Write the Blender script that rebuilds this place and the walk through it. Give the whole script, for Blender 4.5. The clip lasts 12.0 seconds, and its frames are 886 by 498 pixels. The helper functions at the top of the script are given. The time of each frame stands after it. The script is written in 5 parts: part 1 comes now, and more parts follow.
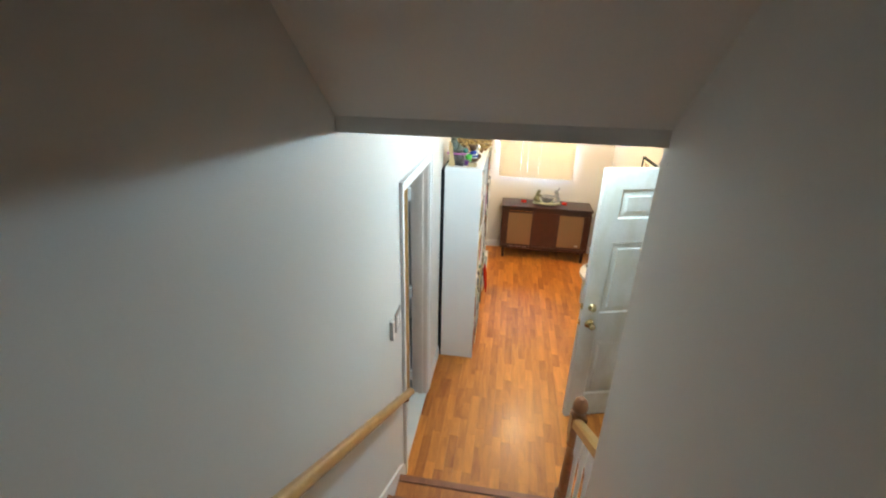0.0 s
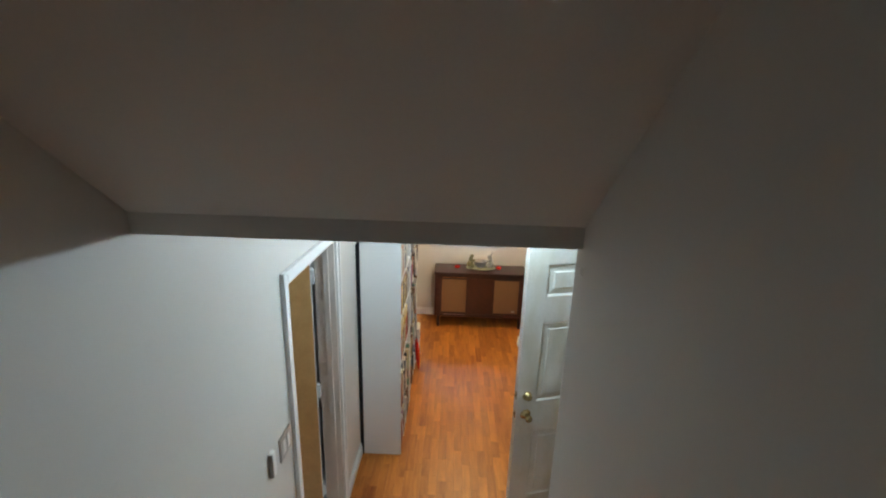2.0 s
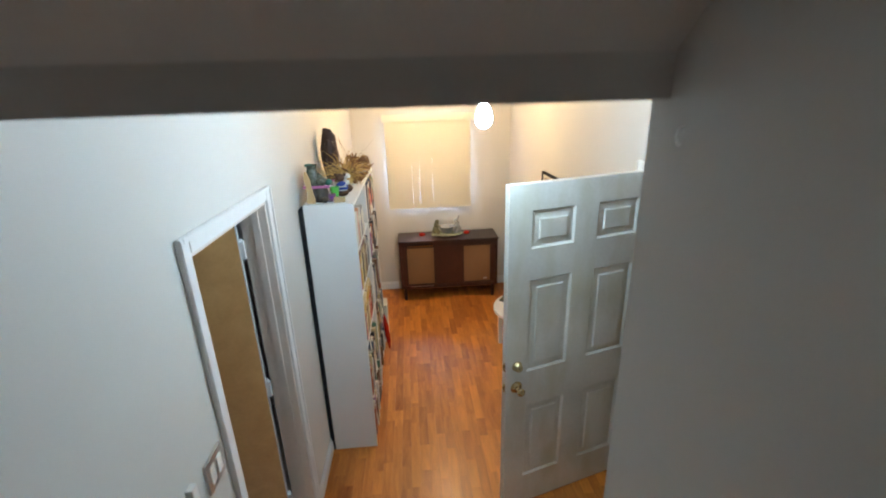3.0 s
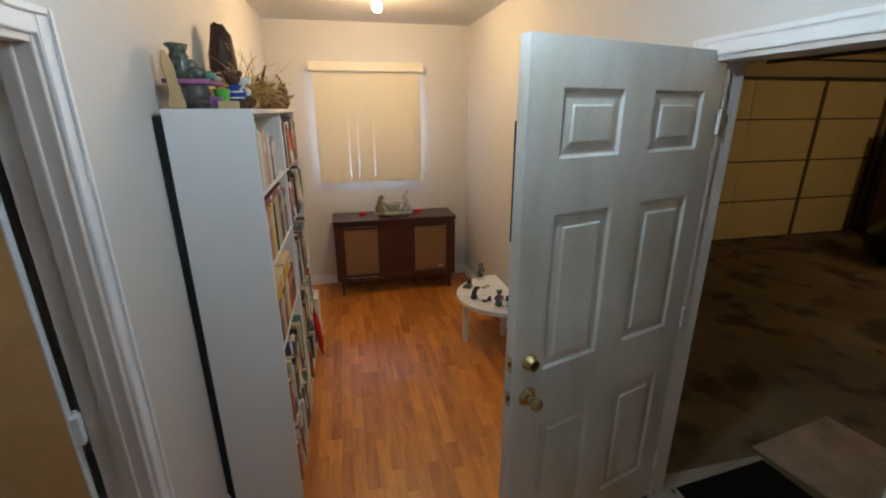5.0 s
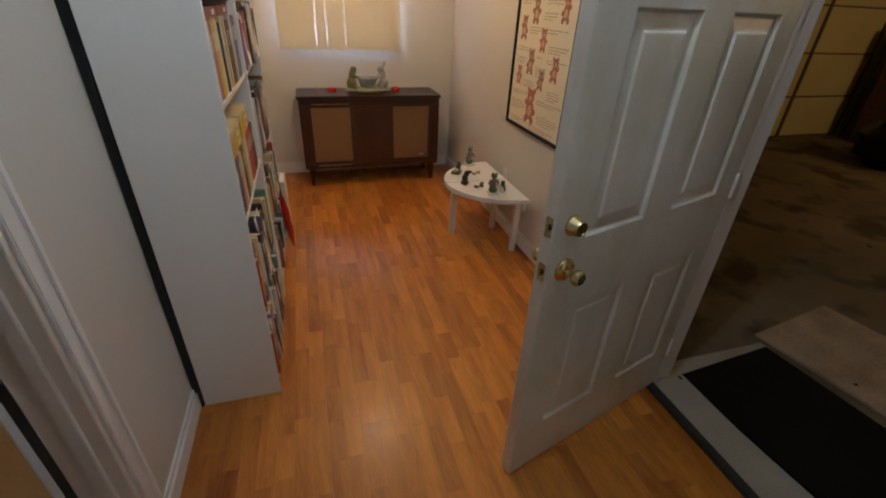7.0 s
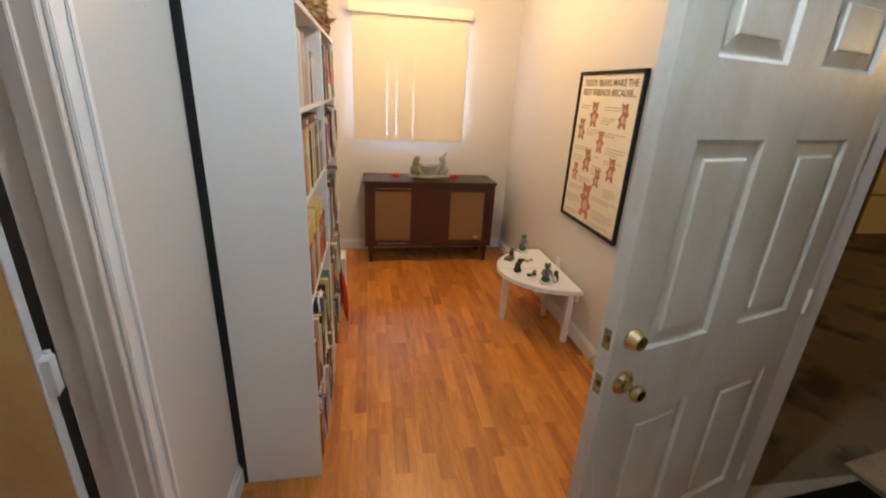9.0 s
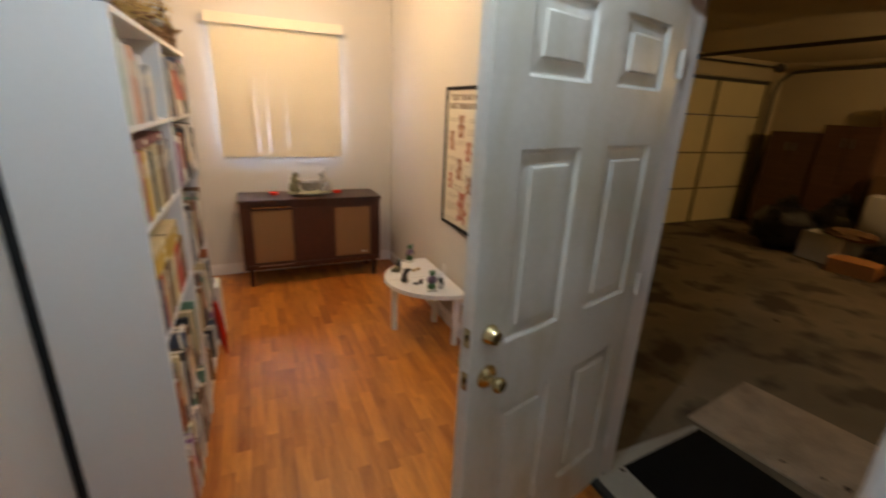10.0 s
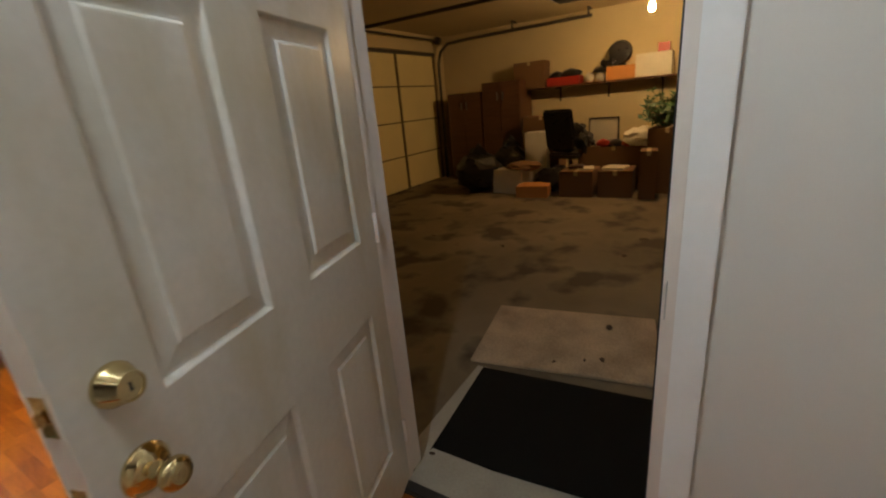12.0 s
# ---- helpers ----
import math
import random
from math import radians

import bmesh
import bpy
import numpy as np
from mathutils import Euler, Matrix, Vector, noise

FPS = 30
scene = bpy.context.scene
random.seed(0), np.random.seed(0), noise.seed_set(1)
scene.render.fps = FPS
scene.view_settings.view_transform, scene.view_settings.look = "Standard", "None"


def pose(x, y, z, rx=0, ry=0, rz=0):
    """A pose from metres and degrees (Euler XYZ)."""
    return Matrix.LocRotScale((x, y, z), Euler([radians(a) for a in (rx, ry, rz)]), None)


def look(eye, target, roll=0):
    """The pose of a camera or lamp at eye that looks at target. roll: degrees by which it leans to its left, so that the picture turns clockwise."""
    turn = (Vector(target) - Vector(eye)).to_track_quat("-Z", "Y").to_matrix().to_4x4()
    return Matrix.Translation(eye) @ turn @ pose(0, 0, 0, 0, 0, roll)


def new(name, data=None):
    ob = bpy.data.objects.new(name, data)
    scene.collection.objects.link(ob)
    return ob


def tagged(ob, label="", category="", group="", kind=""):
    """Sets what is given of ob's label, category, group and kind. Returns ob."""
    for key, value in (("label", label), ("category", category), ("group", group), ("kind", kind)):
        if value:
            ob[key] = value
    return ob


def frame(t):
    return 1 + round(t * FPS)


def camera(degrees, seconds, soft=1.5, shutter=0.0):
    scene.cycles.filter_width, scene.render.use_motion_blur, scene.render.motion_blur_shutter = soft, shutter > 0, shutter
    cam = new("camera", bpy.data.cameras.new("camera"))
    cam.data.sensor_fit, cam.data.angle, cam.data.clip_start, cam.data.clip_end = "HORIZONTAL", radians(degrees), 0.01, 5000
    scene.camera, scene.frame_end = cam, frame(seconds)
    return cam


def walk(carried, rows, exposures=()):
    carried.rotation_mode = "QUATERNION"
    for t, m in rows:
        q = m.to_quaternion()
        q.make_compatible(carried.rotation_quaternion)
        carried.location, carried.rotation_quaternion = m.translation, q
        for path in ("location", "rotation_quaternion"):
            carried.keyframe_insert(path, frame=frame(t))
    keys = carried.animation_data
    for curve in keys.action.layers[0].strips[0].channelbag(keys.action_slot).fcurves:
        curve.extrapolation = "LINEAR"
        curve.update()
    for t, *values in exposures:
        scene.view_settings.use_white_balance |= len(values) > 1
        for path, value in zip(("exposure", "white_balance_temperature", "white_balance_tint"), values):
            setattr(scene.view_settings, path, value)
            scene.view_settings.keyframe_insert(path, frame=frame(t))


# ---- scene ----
cam = camera(91.6, 12.0, 2.0, 0.35)
PATH = [
    (0, (0.142, 0.132, 2.681), (-0.129, 1.946, 1.883), 1.4),
    (0.5, (0.115, 0.149, 2.655), (-0.02, 1.938, 1.773), 2.9),
    (1, (0.135, 0.193, 2.69), (0.118, 2.065, 1.985), 3.0),
    (1.5, (0.236, 0.33, 2.716), (0.229, 2.231, 2.093), -0.7),
    (2, (0.302, 0.555, 2.717), (0.265, 2.479, 2.171), 1.7),
    (2.5, (0.289, 0.762, 2.599), (0.433, 2.675, 2.034), 1.4),
    (3, (0.294, 0.975, 2.475), (0.425, 2.86, 1.82), -1.8),
    (3.2, (0.304, 1.073, 2.395), (0.422, 2.983, 1.812), -0.1),
    (4.8, (0.276, 1.729, 1.959), (0.573, 3.594, 1.299), -0.3),
    (5, (0.26, 1.808, 1.881), (0.674, 3.665, 1.263), -0.2),
    (5.5, (0.228, 1.996, 1.795), (0.606, 3.874, 1.218), -2.2),
    (6, (0.239, 2.172, 1.664), (0.658, 4.04, 1.087), 2.9),
    (6.5, (0.222, 2.157, 1.588), (0.717, 3.902, 0.744), 0.1),
    (6.7, (0.208, 2.135, 1.565), (0.744, 3.826, 0.642), 2.0),
    (8.3, (0.143, 2.102, 1.538), (0.587, 3.736, 0.473), 5.6),
    (8.5, (0.15, 2.108, 1.574), (0.569, 3.828, 0.642), 4.4),
    (9, (0.151, 2.118, 1.641), (0.482, 3.964, 0.945), 3.1),
    (9.5, (0.173, 2.127, 1.682), (0.447, 4.033, 1.138), 1.8),
    (10, (0.259, 2.07, 1.654), (1.029, 3.808, 1.031), 2.6),
    (10.5, (0.359, 2.014, 1.647), (1.562, 3.487, 1.029), 3.0),
    (11, (0.449, 2.07, 1.599), (1.708, 3.474, 0.934), 0.4),
    (11.5, (0.514, 2.233, 1.477), (2.02, 3.423, 0.915), -0.7),
    (12, (0.654, 2.367, 1.356), (2.257, 3.385, 0.726), -5.3),
]
EXPOSURES = [
    (0.0, 0.66, 5850, 5), (0.5, 0.42, 5850, 5), (1.0, 0.17, 5930, 6), (1.5, -0.1, 5900, 7), (2.5, 0.03, 5800, 8), (3.2, -0.18, 5650, 9), (5.0, -0.78, 5880, 13), (5.5, -0.88, 5980, 14),
    (6.5, -0.98, 6220, 16), (8.5, -0.07, 6480, 18), (9.5, -0.24, 6330, 17), (10.5, -0.54, 6480, 17), (11.5, -0.15, 6800, 18), (12.0, -0.1, 6950, 19),
]
walk(cam, [(t, look(eye, target, roll)) for t, eye, target, roll in PATH], EXPOSURES)

# ---- world, lamps ----
world = bpy.data.worlds.new("world")
scene.world = world
world.use_nodes = True
_wn = world.node_tree.nodes
_sky = _wn.new("ShaderNodeTexSky")
_sky.sky_type = "NISHITA"
_sky.sun_disc = False
_sky.sun_elevation = radians(38)
_sky.sun_rotation = radians(200)
world.node_tree.links.new(_sky.outputs[0], _wn["Background"].inputs[0])
_wn["Background"].inputs[1].default_value = 0.15
HALL_W, ROOM_W, GARAGE_W = 33.0, 58.0, 54.0   # radiant watts of the bare bulbs

# ---- plan (metres) ----
XL, XR, YB = -0.41, 1.585, 6.53      # faces of the left, right and back walls
ZROOM, ZHALL, ZBEAM, YDROP = 2.69, 2.505, 2.468, 2.93   # room ceiling, lower hall ceiling, underside of its edge beam, where it steps up
XS, YS, YE = 0.589, 1.465, 1.503                # stair's right wall, the drop of its ceiling, the wall's end
RISE, RUN, NOSE = 0.18, 0.285, 2.085
GX, GY, GZ, GF = 8.6, 7.0, 2.60, -0.03  # garage far wall, overhead door, ceiling, floor


# ---- materials ----
def mat(name, col, rough=0.6, var=0.12, scale=6.0, fine=60.0, bump=0.1, metal=0.0, rnd=0.0, stretch=(1, 1, 1), coat=0.0, rvar=0.1, spec=0.5):
    """Paint, wood, metal: a base colour with broad and fine variation, relief and, where wanted, a shift per object."""
    m = bpy.data.materials.new(name)
    m.use_nodes = True
    nt = m.node_tree
    n, l = nt.nodes, nt.links
    b = n["Principled BSDF"]
    tc = n.new("ShaderNodeTexCoord")
    mp = n.new("ShaderNodeMapping")
    mp.inputs["Scale"].default_value = stretch
    l.new(tc.outputs["Object"], mp.inputs[0])
    oi = n.new("ShaderNodeObjectInfo")
    add = n.new("ShaderNodeVectorMath")
    add.operation = "MULTIPLY_ADD"
    l.new(oi.outputs["Random"], add.inputs[0])
    add.inputs[1].default_value = (13, 7, 5) if rnd else (0, 0, 0)
    l.new(mp.outputs[0], add.inputs[2])
    a = n.new("ShaderNodeTexNoise")
    a.inputs["Scale"].default_value, a.inputs["Detail"].default_value = scale, 4
    f = n.new("ShaderNodeTexNoise")
    f.inputs["Scale"].default_value, f.inputs["Detail"].default_value = fine, 3
    l.new(add.outputs[0], a.inputs["Vector"])
    l.new(add.outputs[0], f.inputs["Vector"])
    s1 = n.new("ShaderNodeMath")
    s1.operation = "MULTIPLY_ADD"
    l.new(f.outputs[0], s1.inputs[0])
    s1.inputs[1].default_value = 0.5
    l.new(a.outputs[0], s1.inputs[2])
    s2 = n.new("ShaderNodeMath")
    s2.operation = "MULTIPLY_ADD"
    l.new(oi.outputs["Random"], s2.inputs[0])
    s2.inputs[1].default_value = rnd
    l.new(s1.outputs[0], s2.inputs[2])
    r = n.new("ShaderNodeMapRange")
    r.inputs[1].default_value, r.inputs[2].default_value = 0.4, 1.1 + rnd
    r.inputs[3].default_value, r.inputs[4].default_value = 1 - var, 1 + var * 0.6
    l.new(s2.outputs[0], r.inputs[0])
    mx = n.new("ShaderNodeVectorMath")
    mx.operation = "SCALE"
    mx.inputs[0].default_value = col
    l.new(r.outputs[0], mx.inputs["Scale"])
    l.new(mx.outputs[0], b.inputs["Base Color"])
    rr = n.new("ShaderNodeMapRange")
    rr.inputs[3].default_value, rr.inputs[4].default_value = max(0.03, rough - rvar), min(1, rough + rvar)
    l.new(a.outputs[0], rr.inputs[0])
    l.new(rr.outputs[0], b.inputs["Roughness"])
    b.inputs["Metallic"].default_value = metal
    b.inputs["Coat Weight"].default_value = coat
    b.inputs["Specular IOR Level"].default_value = spec
    if bump:
        bp = n.new("ShaderNodeBump")
        bp.inputs["Strength"].default_value, bp.inputs["Distance"].default_value = bump, 0.01
        l.new(f.outputs[0], bp.inputs["Height"])
        l.new(bp.outputs[0], b.inputs["Normal"])
    return m


def glow(name, col, power, area):
    m = bpy.data.materials.new(name)
    m.use_nodes = True
    b = m.node_tree.nodes["Principled BSDF"]
    b.inputs["Base Color"].default_value = (0.8, 0.8, 0.8, 1)
    b.inputs["Emission Color"].default_value = (*col, 1)
    b.inputs["Emission Strength"].default_value = power / (math.pi * area)
    return m


def glass(name, col=(1, 1, 1), rough=0.02):
    m = bpy.data.materials.new(name)
    m.use_nodes = True
    b = m.node_tree.nodes["Principled BSDF"]
    b.inputs["Base Color"].default_value = (*col, 1)
    b.inputs["Transmission Weight"].default_value = 1.0
    b.inputs["Roughness"].default_value = rough
    b.inputs["IOR"].default_value = 1.45
    return m


def wood(name, dark, light, rough=0.35, rnd=True, coat=0.15, ring=5.0, along=0.07, island=False, spread=0.62):
    """Wood whose grain runs along the object's y axis; tone and grain shift from piece to piece."""
    m = bpy.data.materials.new(name)
    m.use_nodes = True
    n, l = m.node_tree.nodes, m.node_tree.links
    b = n["Principled BSDF"]
    tc, oi = n.new("ShaderNodeTexCoord"), n.new("ShaderNodeObjectInfo")
    pick = n.new("ShaderNodeNewGeometry").outputs["Random Per Island"] if island else oi.outputs["Random"]
    mp = n.new("ShaderNodeMapping")
    mp.inputs["Scale"].default_value = (1, along, 1)
    l.new(tc.outputs["Object"], mp.inputs[0])
    ad = n.new("ShaderNodeVectorMath")
    ad.operation = "MULTIPLY_ADD"
    l.new(pick, ad.inputs[0])
    ad.inputs[1].default_value = (31, 17, 9) if rnd else (0, 0, 0)
    l.new(mp.outputs[0], ad.inputs[2])
    g, st = n.new("ShaderNodeTexNoise"), n.new("ShaderNodeTexNoise")
    g.inputs["Scale"].default_value, g.inputs["Detail"].default_value, g.inputs["Distortion"].default_value = ring * 4, 5, 0.6
    st.inputs["Scale"].default_value, st.inputs["Detail"].default_value = ring * 30, 3
    l.new(ad.outputs[0], g.inputs["Vector"])
    l.new(ad.outputs[0], st.inputs["Vector"])
    s1 = n.new("ShaderNodeMath")
    s1.operation = "MULTIPLY_ADD"
    l.new(st.outputs[0], s1.inputs[0])
    s1.inputs[1].default_value = 0.35
    l.new(g.outputs[0], s1.inputs[2])
    s2 = n.new("ShaderNodeMath")
    s2.operation = "MULTIPLY_ADD"
    l.new(pick, s2.inputs[0])
    s2.inputs[1].default_value = spread if rnd else 0.0
    l.new(s1.outputs[0], s2.inputs[2])
    r = n.new("ShaderNodeMapRange")
    r.inputs[1].default_value, r.inputs[2].default_value = 0.42, 0.82 + spread if rnd else 0.95
    l.new(s2.outputs[0], r.inputs[0])
    mx = n.new("ShaderNodeMix")
    mx.data_type = "RGBA"
    mx.inputs["A"].default_value, mx.inputs["B"].default_value = (*dark, 1), (*light, 1)
    l.new(r.outputs[0], mx.inputs["Factor"])
    l.new(mx.outputs["Result"], b.inputs["Base Color"])
    rr = n.new("ShaderNodeMapRange")
    rr.inputs[3].default_value, rr.inputs[4].default_value = rough - 0.06, rough + 0.1
    l.new(g.outputs[0], rr.inputs[0])
    l.new(rr.outputs[0], b.inputs["Roughness"])
    b.inputs["Coat Weight"].default_value, b.inputs["Coat Roughness"].default_value = coat, 0.2
    bp = n.new("ShaderNodeBump")
    bp.inputs["Strength"].default_value, bp.inputs["Distance"].default_value = 0.06, 0.004
    l.new(st.outputs[0], bp.inputs["Height"])
    l.new(bp.outputs[0], b.inputs["Normal"])
    return m


def stained(name, cols, scale=1.2, rough=0.75, bump=0.25):
    """Concrete: broad blotches, dark oil spots, fine grain."""
    m = bpy.data.materials.new(name)
    m.use_nodes = True
    n, l = m.node_tree.nodes, m.node_tree.links
    b = n["Principled BSDF"]
    tc = n.new("ShaderNodeTexCoord")
    a, f, o = (n.new("ShaderNodeTexNoise") for _ in range(3))
    for q, s, d in ((a, scale, 6), (f, 90, 4), (o, scale * 2.0, 4)):
        q.inputs["Scale"].default_value, q.inputs["Detail"].default_value = s, d
        l.new(tc.outputs["Object"], q.inputs["Vector"])
    cr = n.new("ShaderNodeValToRGB")
    cr.color_ramp.elements[0].position, cr.color_ramp.elements[1].position = 0.32, 0.68
    cr.color_ramp.elements[0].color, cr.color_ramp.elements[1].color = (*cols[0], 1), (*cols[1], 1)
    l.new(a.outputs[0], cr.inputs[0])
    spot = n.new("ShaderNodeMapRange")
    spot.inputs[1].default_value, spot.inputs[2].default_value = 0.50, 0.63
    spot.inputs[3].default_value, spot.inputs[4].default_value = 0.0, 0.85
    l.new(o.outputs[0], spot.inputs[0])
    mx = n.new("ShaderNodeMix")
    mx.data_type = "RGBA"
    mx.inputs["B"].default_value = (*cols[2], 1)
    l.new(cr.outputs[0], mx.inputs["A"])
    l.new(spot.outputs[0], mx.inputs["Factor"])
    l.new(mx.outputs["Result"], b.inputs["Base Color"])
    b.inputs["Roughness"].default_value = rough
    bp = n.new("ShaderNodeBump")
    bp.inputs["Strength"].default_value, bp.inputs["Distance"].default_value = bump, 0.004
    l.new(f.outputs[0], bp.inputs["Height"])
    l.new(bp.outputs[0], b.inputs["Normal"])
    return m


M = {}
M["wall"] = mat("wall_paint", (0.63, 0.605, 0.563), 0.62, 0.05, 1.5, 260, 0.035)
M["ceiling"] = mat("ceiling_paint", (0.70, 0.685, 0.655), 0.85, 0.05, 2, 160, 0.08)
M["trim"] = mat("white_satin_trim", (0.79, 0.785, 0.775), 0.5, 0.06, 4, 40, 0.05)
# the side jamb's warm bounce from the floor is mixed into this off-white
M["lining"] = mat("off_white_bounce_lining", (0.74, 0.67, 0.61), 0.5, 0.08, 4, 40, 0.05)
M["doorpaint"] = mat("white_satin_door", (0.65, 0.635, 0.59), 0.33, 0.16, 2.2, 50, 0.06)
M["tan"] = wood("tan_veneer", (0.62, 0.34, 0.12), (0.74, 0.45, 0.18), 0.5, False, 0.0, 2.0, 1.0)
M["plank"] = wood("laminate_plank", (0.235, 0.052, 0.006), (0.70, 0.272, 0.041), 0.36, True, 0.12, 5.0, 0.14, False, 0.46)
M["plank_far"] = wood("laminate_plank_far", (0.235, 0.052, 0.006), (0.70, 0.272, 0.041), 0.36, True, 0.12, 5.0, 0.14, True, 0.46)
M["nosing"] = wood("stair_nosing", (0.17, 0.055, 0.028), (0.30, 0.11, 0.05), 0.3, True, 0.3)
M["rail"] = wood("oak_rail", (0.29, 0.145, 0.038), (0.47, 0.265, 0.08), 0.33, False, 0.3)
M["newel"] = wood("dark_newel", (0.19, 0.065, 0.022), (0.36, 0.15, 0.052), 0.3, False, 0.4)
M["console"] = wood("mahogany", (0.018, 0.0046, 0.0027), (0.053, 0.0125, 0.006), 0.36, True, 0.15, 4.0)
M["cloth"] = mat("speaker_cloth", (0.225, 0.125, 0.052), 0.9, 0.12, 60, 420, 0.5)
M["white"] = mat("white_laminate", (0.79, 0.80, 0.80), 0.42, 0.04, 3, 60, 0.03)
M["back"] = mat("bookcase_back", (0.70, 0.70, 0.69), 0.6, 0.05, 3, 60, 0.03)
M["black"] = mat("black_frame_and_shade", (0.007, 0.007, 0.008), 0.85, 0.2, 8, 80, 0.1)
M["brass"] = mat("polished_brass", (0.62, 0.50, 0.26), 0.10, 0.1, 10, 60, 0.02, 1.0, rvar=0.05)
M["steel"] = mat("dull_steel", (0.45, 0.44, 0.42), 0.35, 0.15, 10, 60, 0.05, 1.0)
M["plate"] = mat("switch_plate", (0.80, 0.79, 0.76), 0.35, 0.04, 8, 60, 0.02)
M["vane"] = mat("vertical_vane", (0.77, 0.705, 0.555), 0.6, 0.03, 6, 200, 0.0)
M["valance"] = mat("cream_valance", (0.80, 0.74, 0.62), 0.5, 0.04, 6, 90, 0.04)
M["concrete"] = stained("garage_concrete", ((0.138, 0.104, 0.062), (0.25, 0.197, 0.124), (0.035, 0.022, 0.013)))
M["mat"] = mat("black_rubber_mat", (0.009, 0.0085, 0.008), 0.95, 0.35, 8, 240, 0.6, spec=0.12)
M["board"] = mat("worn_beige_board", (0.50, 0.385, 0.265), 0.8, 0.55, 4, 70, 0.3)
M["sill"] = mat("grey_threshold", (0.40, 0.37, 0.30), 0.55, 0.25, 5, 90, 0.2)
M["rubber"] = mat("black_rubber", (0.02, 0.02, 0.02), 0.6, 0.2, 8, 80, 0.1)
M["gpanel"] = mat("garage_door_panel", (0.80, 0.67, 0.34), 0.6, 0.1, 1.5, 60, 0.12)
M["gwall"] = mat("garage_wall_paint", (0.60, 0.49, 0.28), 0.85, 0.1, 1.5, 60, 0.3)
M["track"] = mat("dark_steel_track", (0.10, 0.09, 0.08), 0.5, 0.2, 6, 60, 0.1, 0.6)
M["card"] = mat("cardboard", (0.18, 0.093, 0.042), 0.85, 0.15, 4, 80, 0.15, rnd=0.4)
M["cab"] = wood("brown_cabinet", (0.075, 0.03, 0.014), (0.14, 0.062, 0.03), 0.45, False, 0.1)
M["joint"] = mat("brown_door_joint", (0.17, 0.125, 0.065), 0.7, 0.2, 4, 60, 0.1)
M["tile"] = mat("pale_bath_floor", (0.72, 0.72, 0.70), 0.35, 0.08, 4, 60, 0.05)
M["nickel"] = mat("satin_nickel", (0.50, 0.49, 0.47), 0.38, 0.1, 10, 60, 0.03, 0.8)
M["socket"] = mat("lampholder", (0.75, 0.74, 0.70), 0.4, 0.05, 8, 60, 0.03)
BULB_A = 4 * math.pi * 0.034 ** 2
M["bulb_cool"] = glow("daylight_bulb", (0.74, 0.93, 1.0), HALL_W, BULB_A)
M["bulb_warm"] = glow("warm_bulb", (1.0, 0.685, 0.345), ROOM_W, BULB_A)
M["bulb_garage"] = glow("garage_bulb", (1.0, 0.69, 0.32), GARAGE_W, BULB_A)
M["glass"] = glass("window_glass")
M["daylight"] = glow("pale_daylight", (0.58, 0.70, 1.0), 66.0, 1.0)
# fabric vanes let a little daylight through
_v = M["vane"].node_tree
_tl, _mx = _v.nodes.new("ShaderNodeBsdfTranslucent"), _v.nodes.new("ShaderNodeMixShader")
_tl.inputs[0].default_value = (0.80, 0.72, 0.56, 1)
_mx.inputs[0].default_value = 0.06
_v.links.new(_v.nodes["Principled BSDF"].outputs[0], _mx.inputs[1])
_v.links.new(_tl.outputs[0], _mx.inputs[2])
_v.links.new(_mx.outputs[0], _v.nodes["Material Output"].inputs[0])


# yellowish handling dirt on the door paint, in soft upright streaks
_d = M["doorpaint"].node_tree
_tc, _mp, _no, _rg, _mc = (_d.nodes.new(k) for k in ("ShaderNodeTexCoord", "ShaderNodeMapping", "ShaderNodeTexNoise", "ShaderNodeMapRange", "ShaderNodeMix"))
_mp.inputs["Scale"].default_value = (1.0, 1.0, 0.35)
_no.inputs["Scale"].default_value, _no.inputs["Detail"].default_value = 5.5, 6
_rg.inputs[1].default_value, _rg.inputs[2].default_value, _rg.inputs[3].default_value, _rg.inputs[4].default_value = 0.48, 0.74, 0.0, 0.7
_mc.data_type = "RGBA"
_mc.inputs["B"].default_value = (0.47, 0.43, 0.29, 1)
_b = _d.nodes["Principled BSDF"]
_d.links.new(_b.inputs["Base Color"].links[0].from_socket, _mc.inputs["A"])
_d.links.new(_tc.outputs["Object"], _mp.inputs[0])
_d.links.new(_mp.outputs[0], _no.inputs["Vector"])
_d.links.new(_no.outputs[0], _rg.inputs[0])
_d.links.new(_rg.outputs[0], _mc.inputs["Factor"])
_d.links.new(_mc.outputs["Result"], _b.inputs["Base Color"])


def colour(name, col, rough=0.6, **kw):
    if name not in M:
        M[name] = mat(name, col, rough, **kw)
    return M[name]


# ---- mesh helpers ----
def box(bm, x0, x1, y0, y1, z0, z1, bevel=0.0):
    vs = [bm.verts.new((x, y, z)) for x in (x0, x1) for y in (y0, y1) for z in (z0, z1)]
    fs = [bm.faces.new([vs[i] for i in q]) for q in ((0, 1, 3, 2), (4, 6, 7, 5), (0, 4, 5, 1), (2, 3, 7, 6), (0, 2, 6, 4), (1, 5, 7, 3))]
    if bevel:
        es = list({e for f in fs for e in f.edges})
        bmesh.ops.bevel(bm, geom=es, offset=bevel, segments=2, affect="EDGES", clamp_overlap=True)


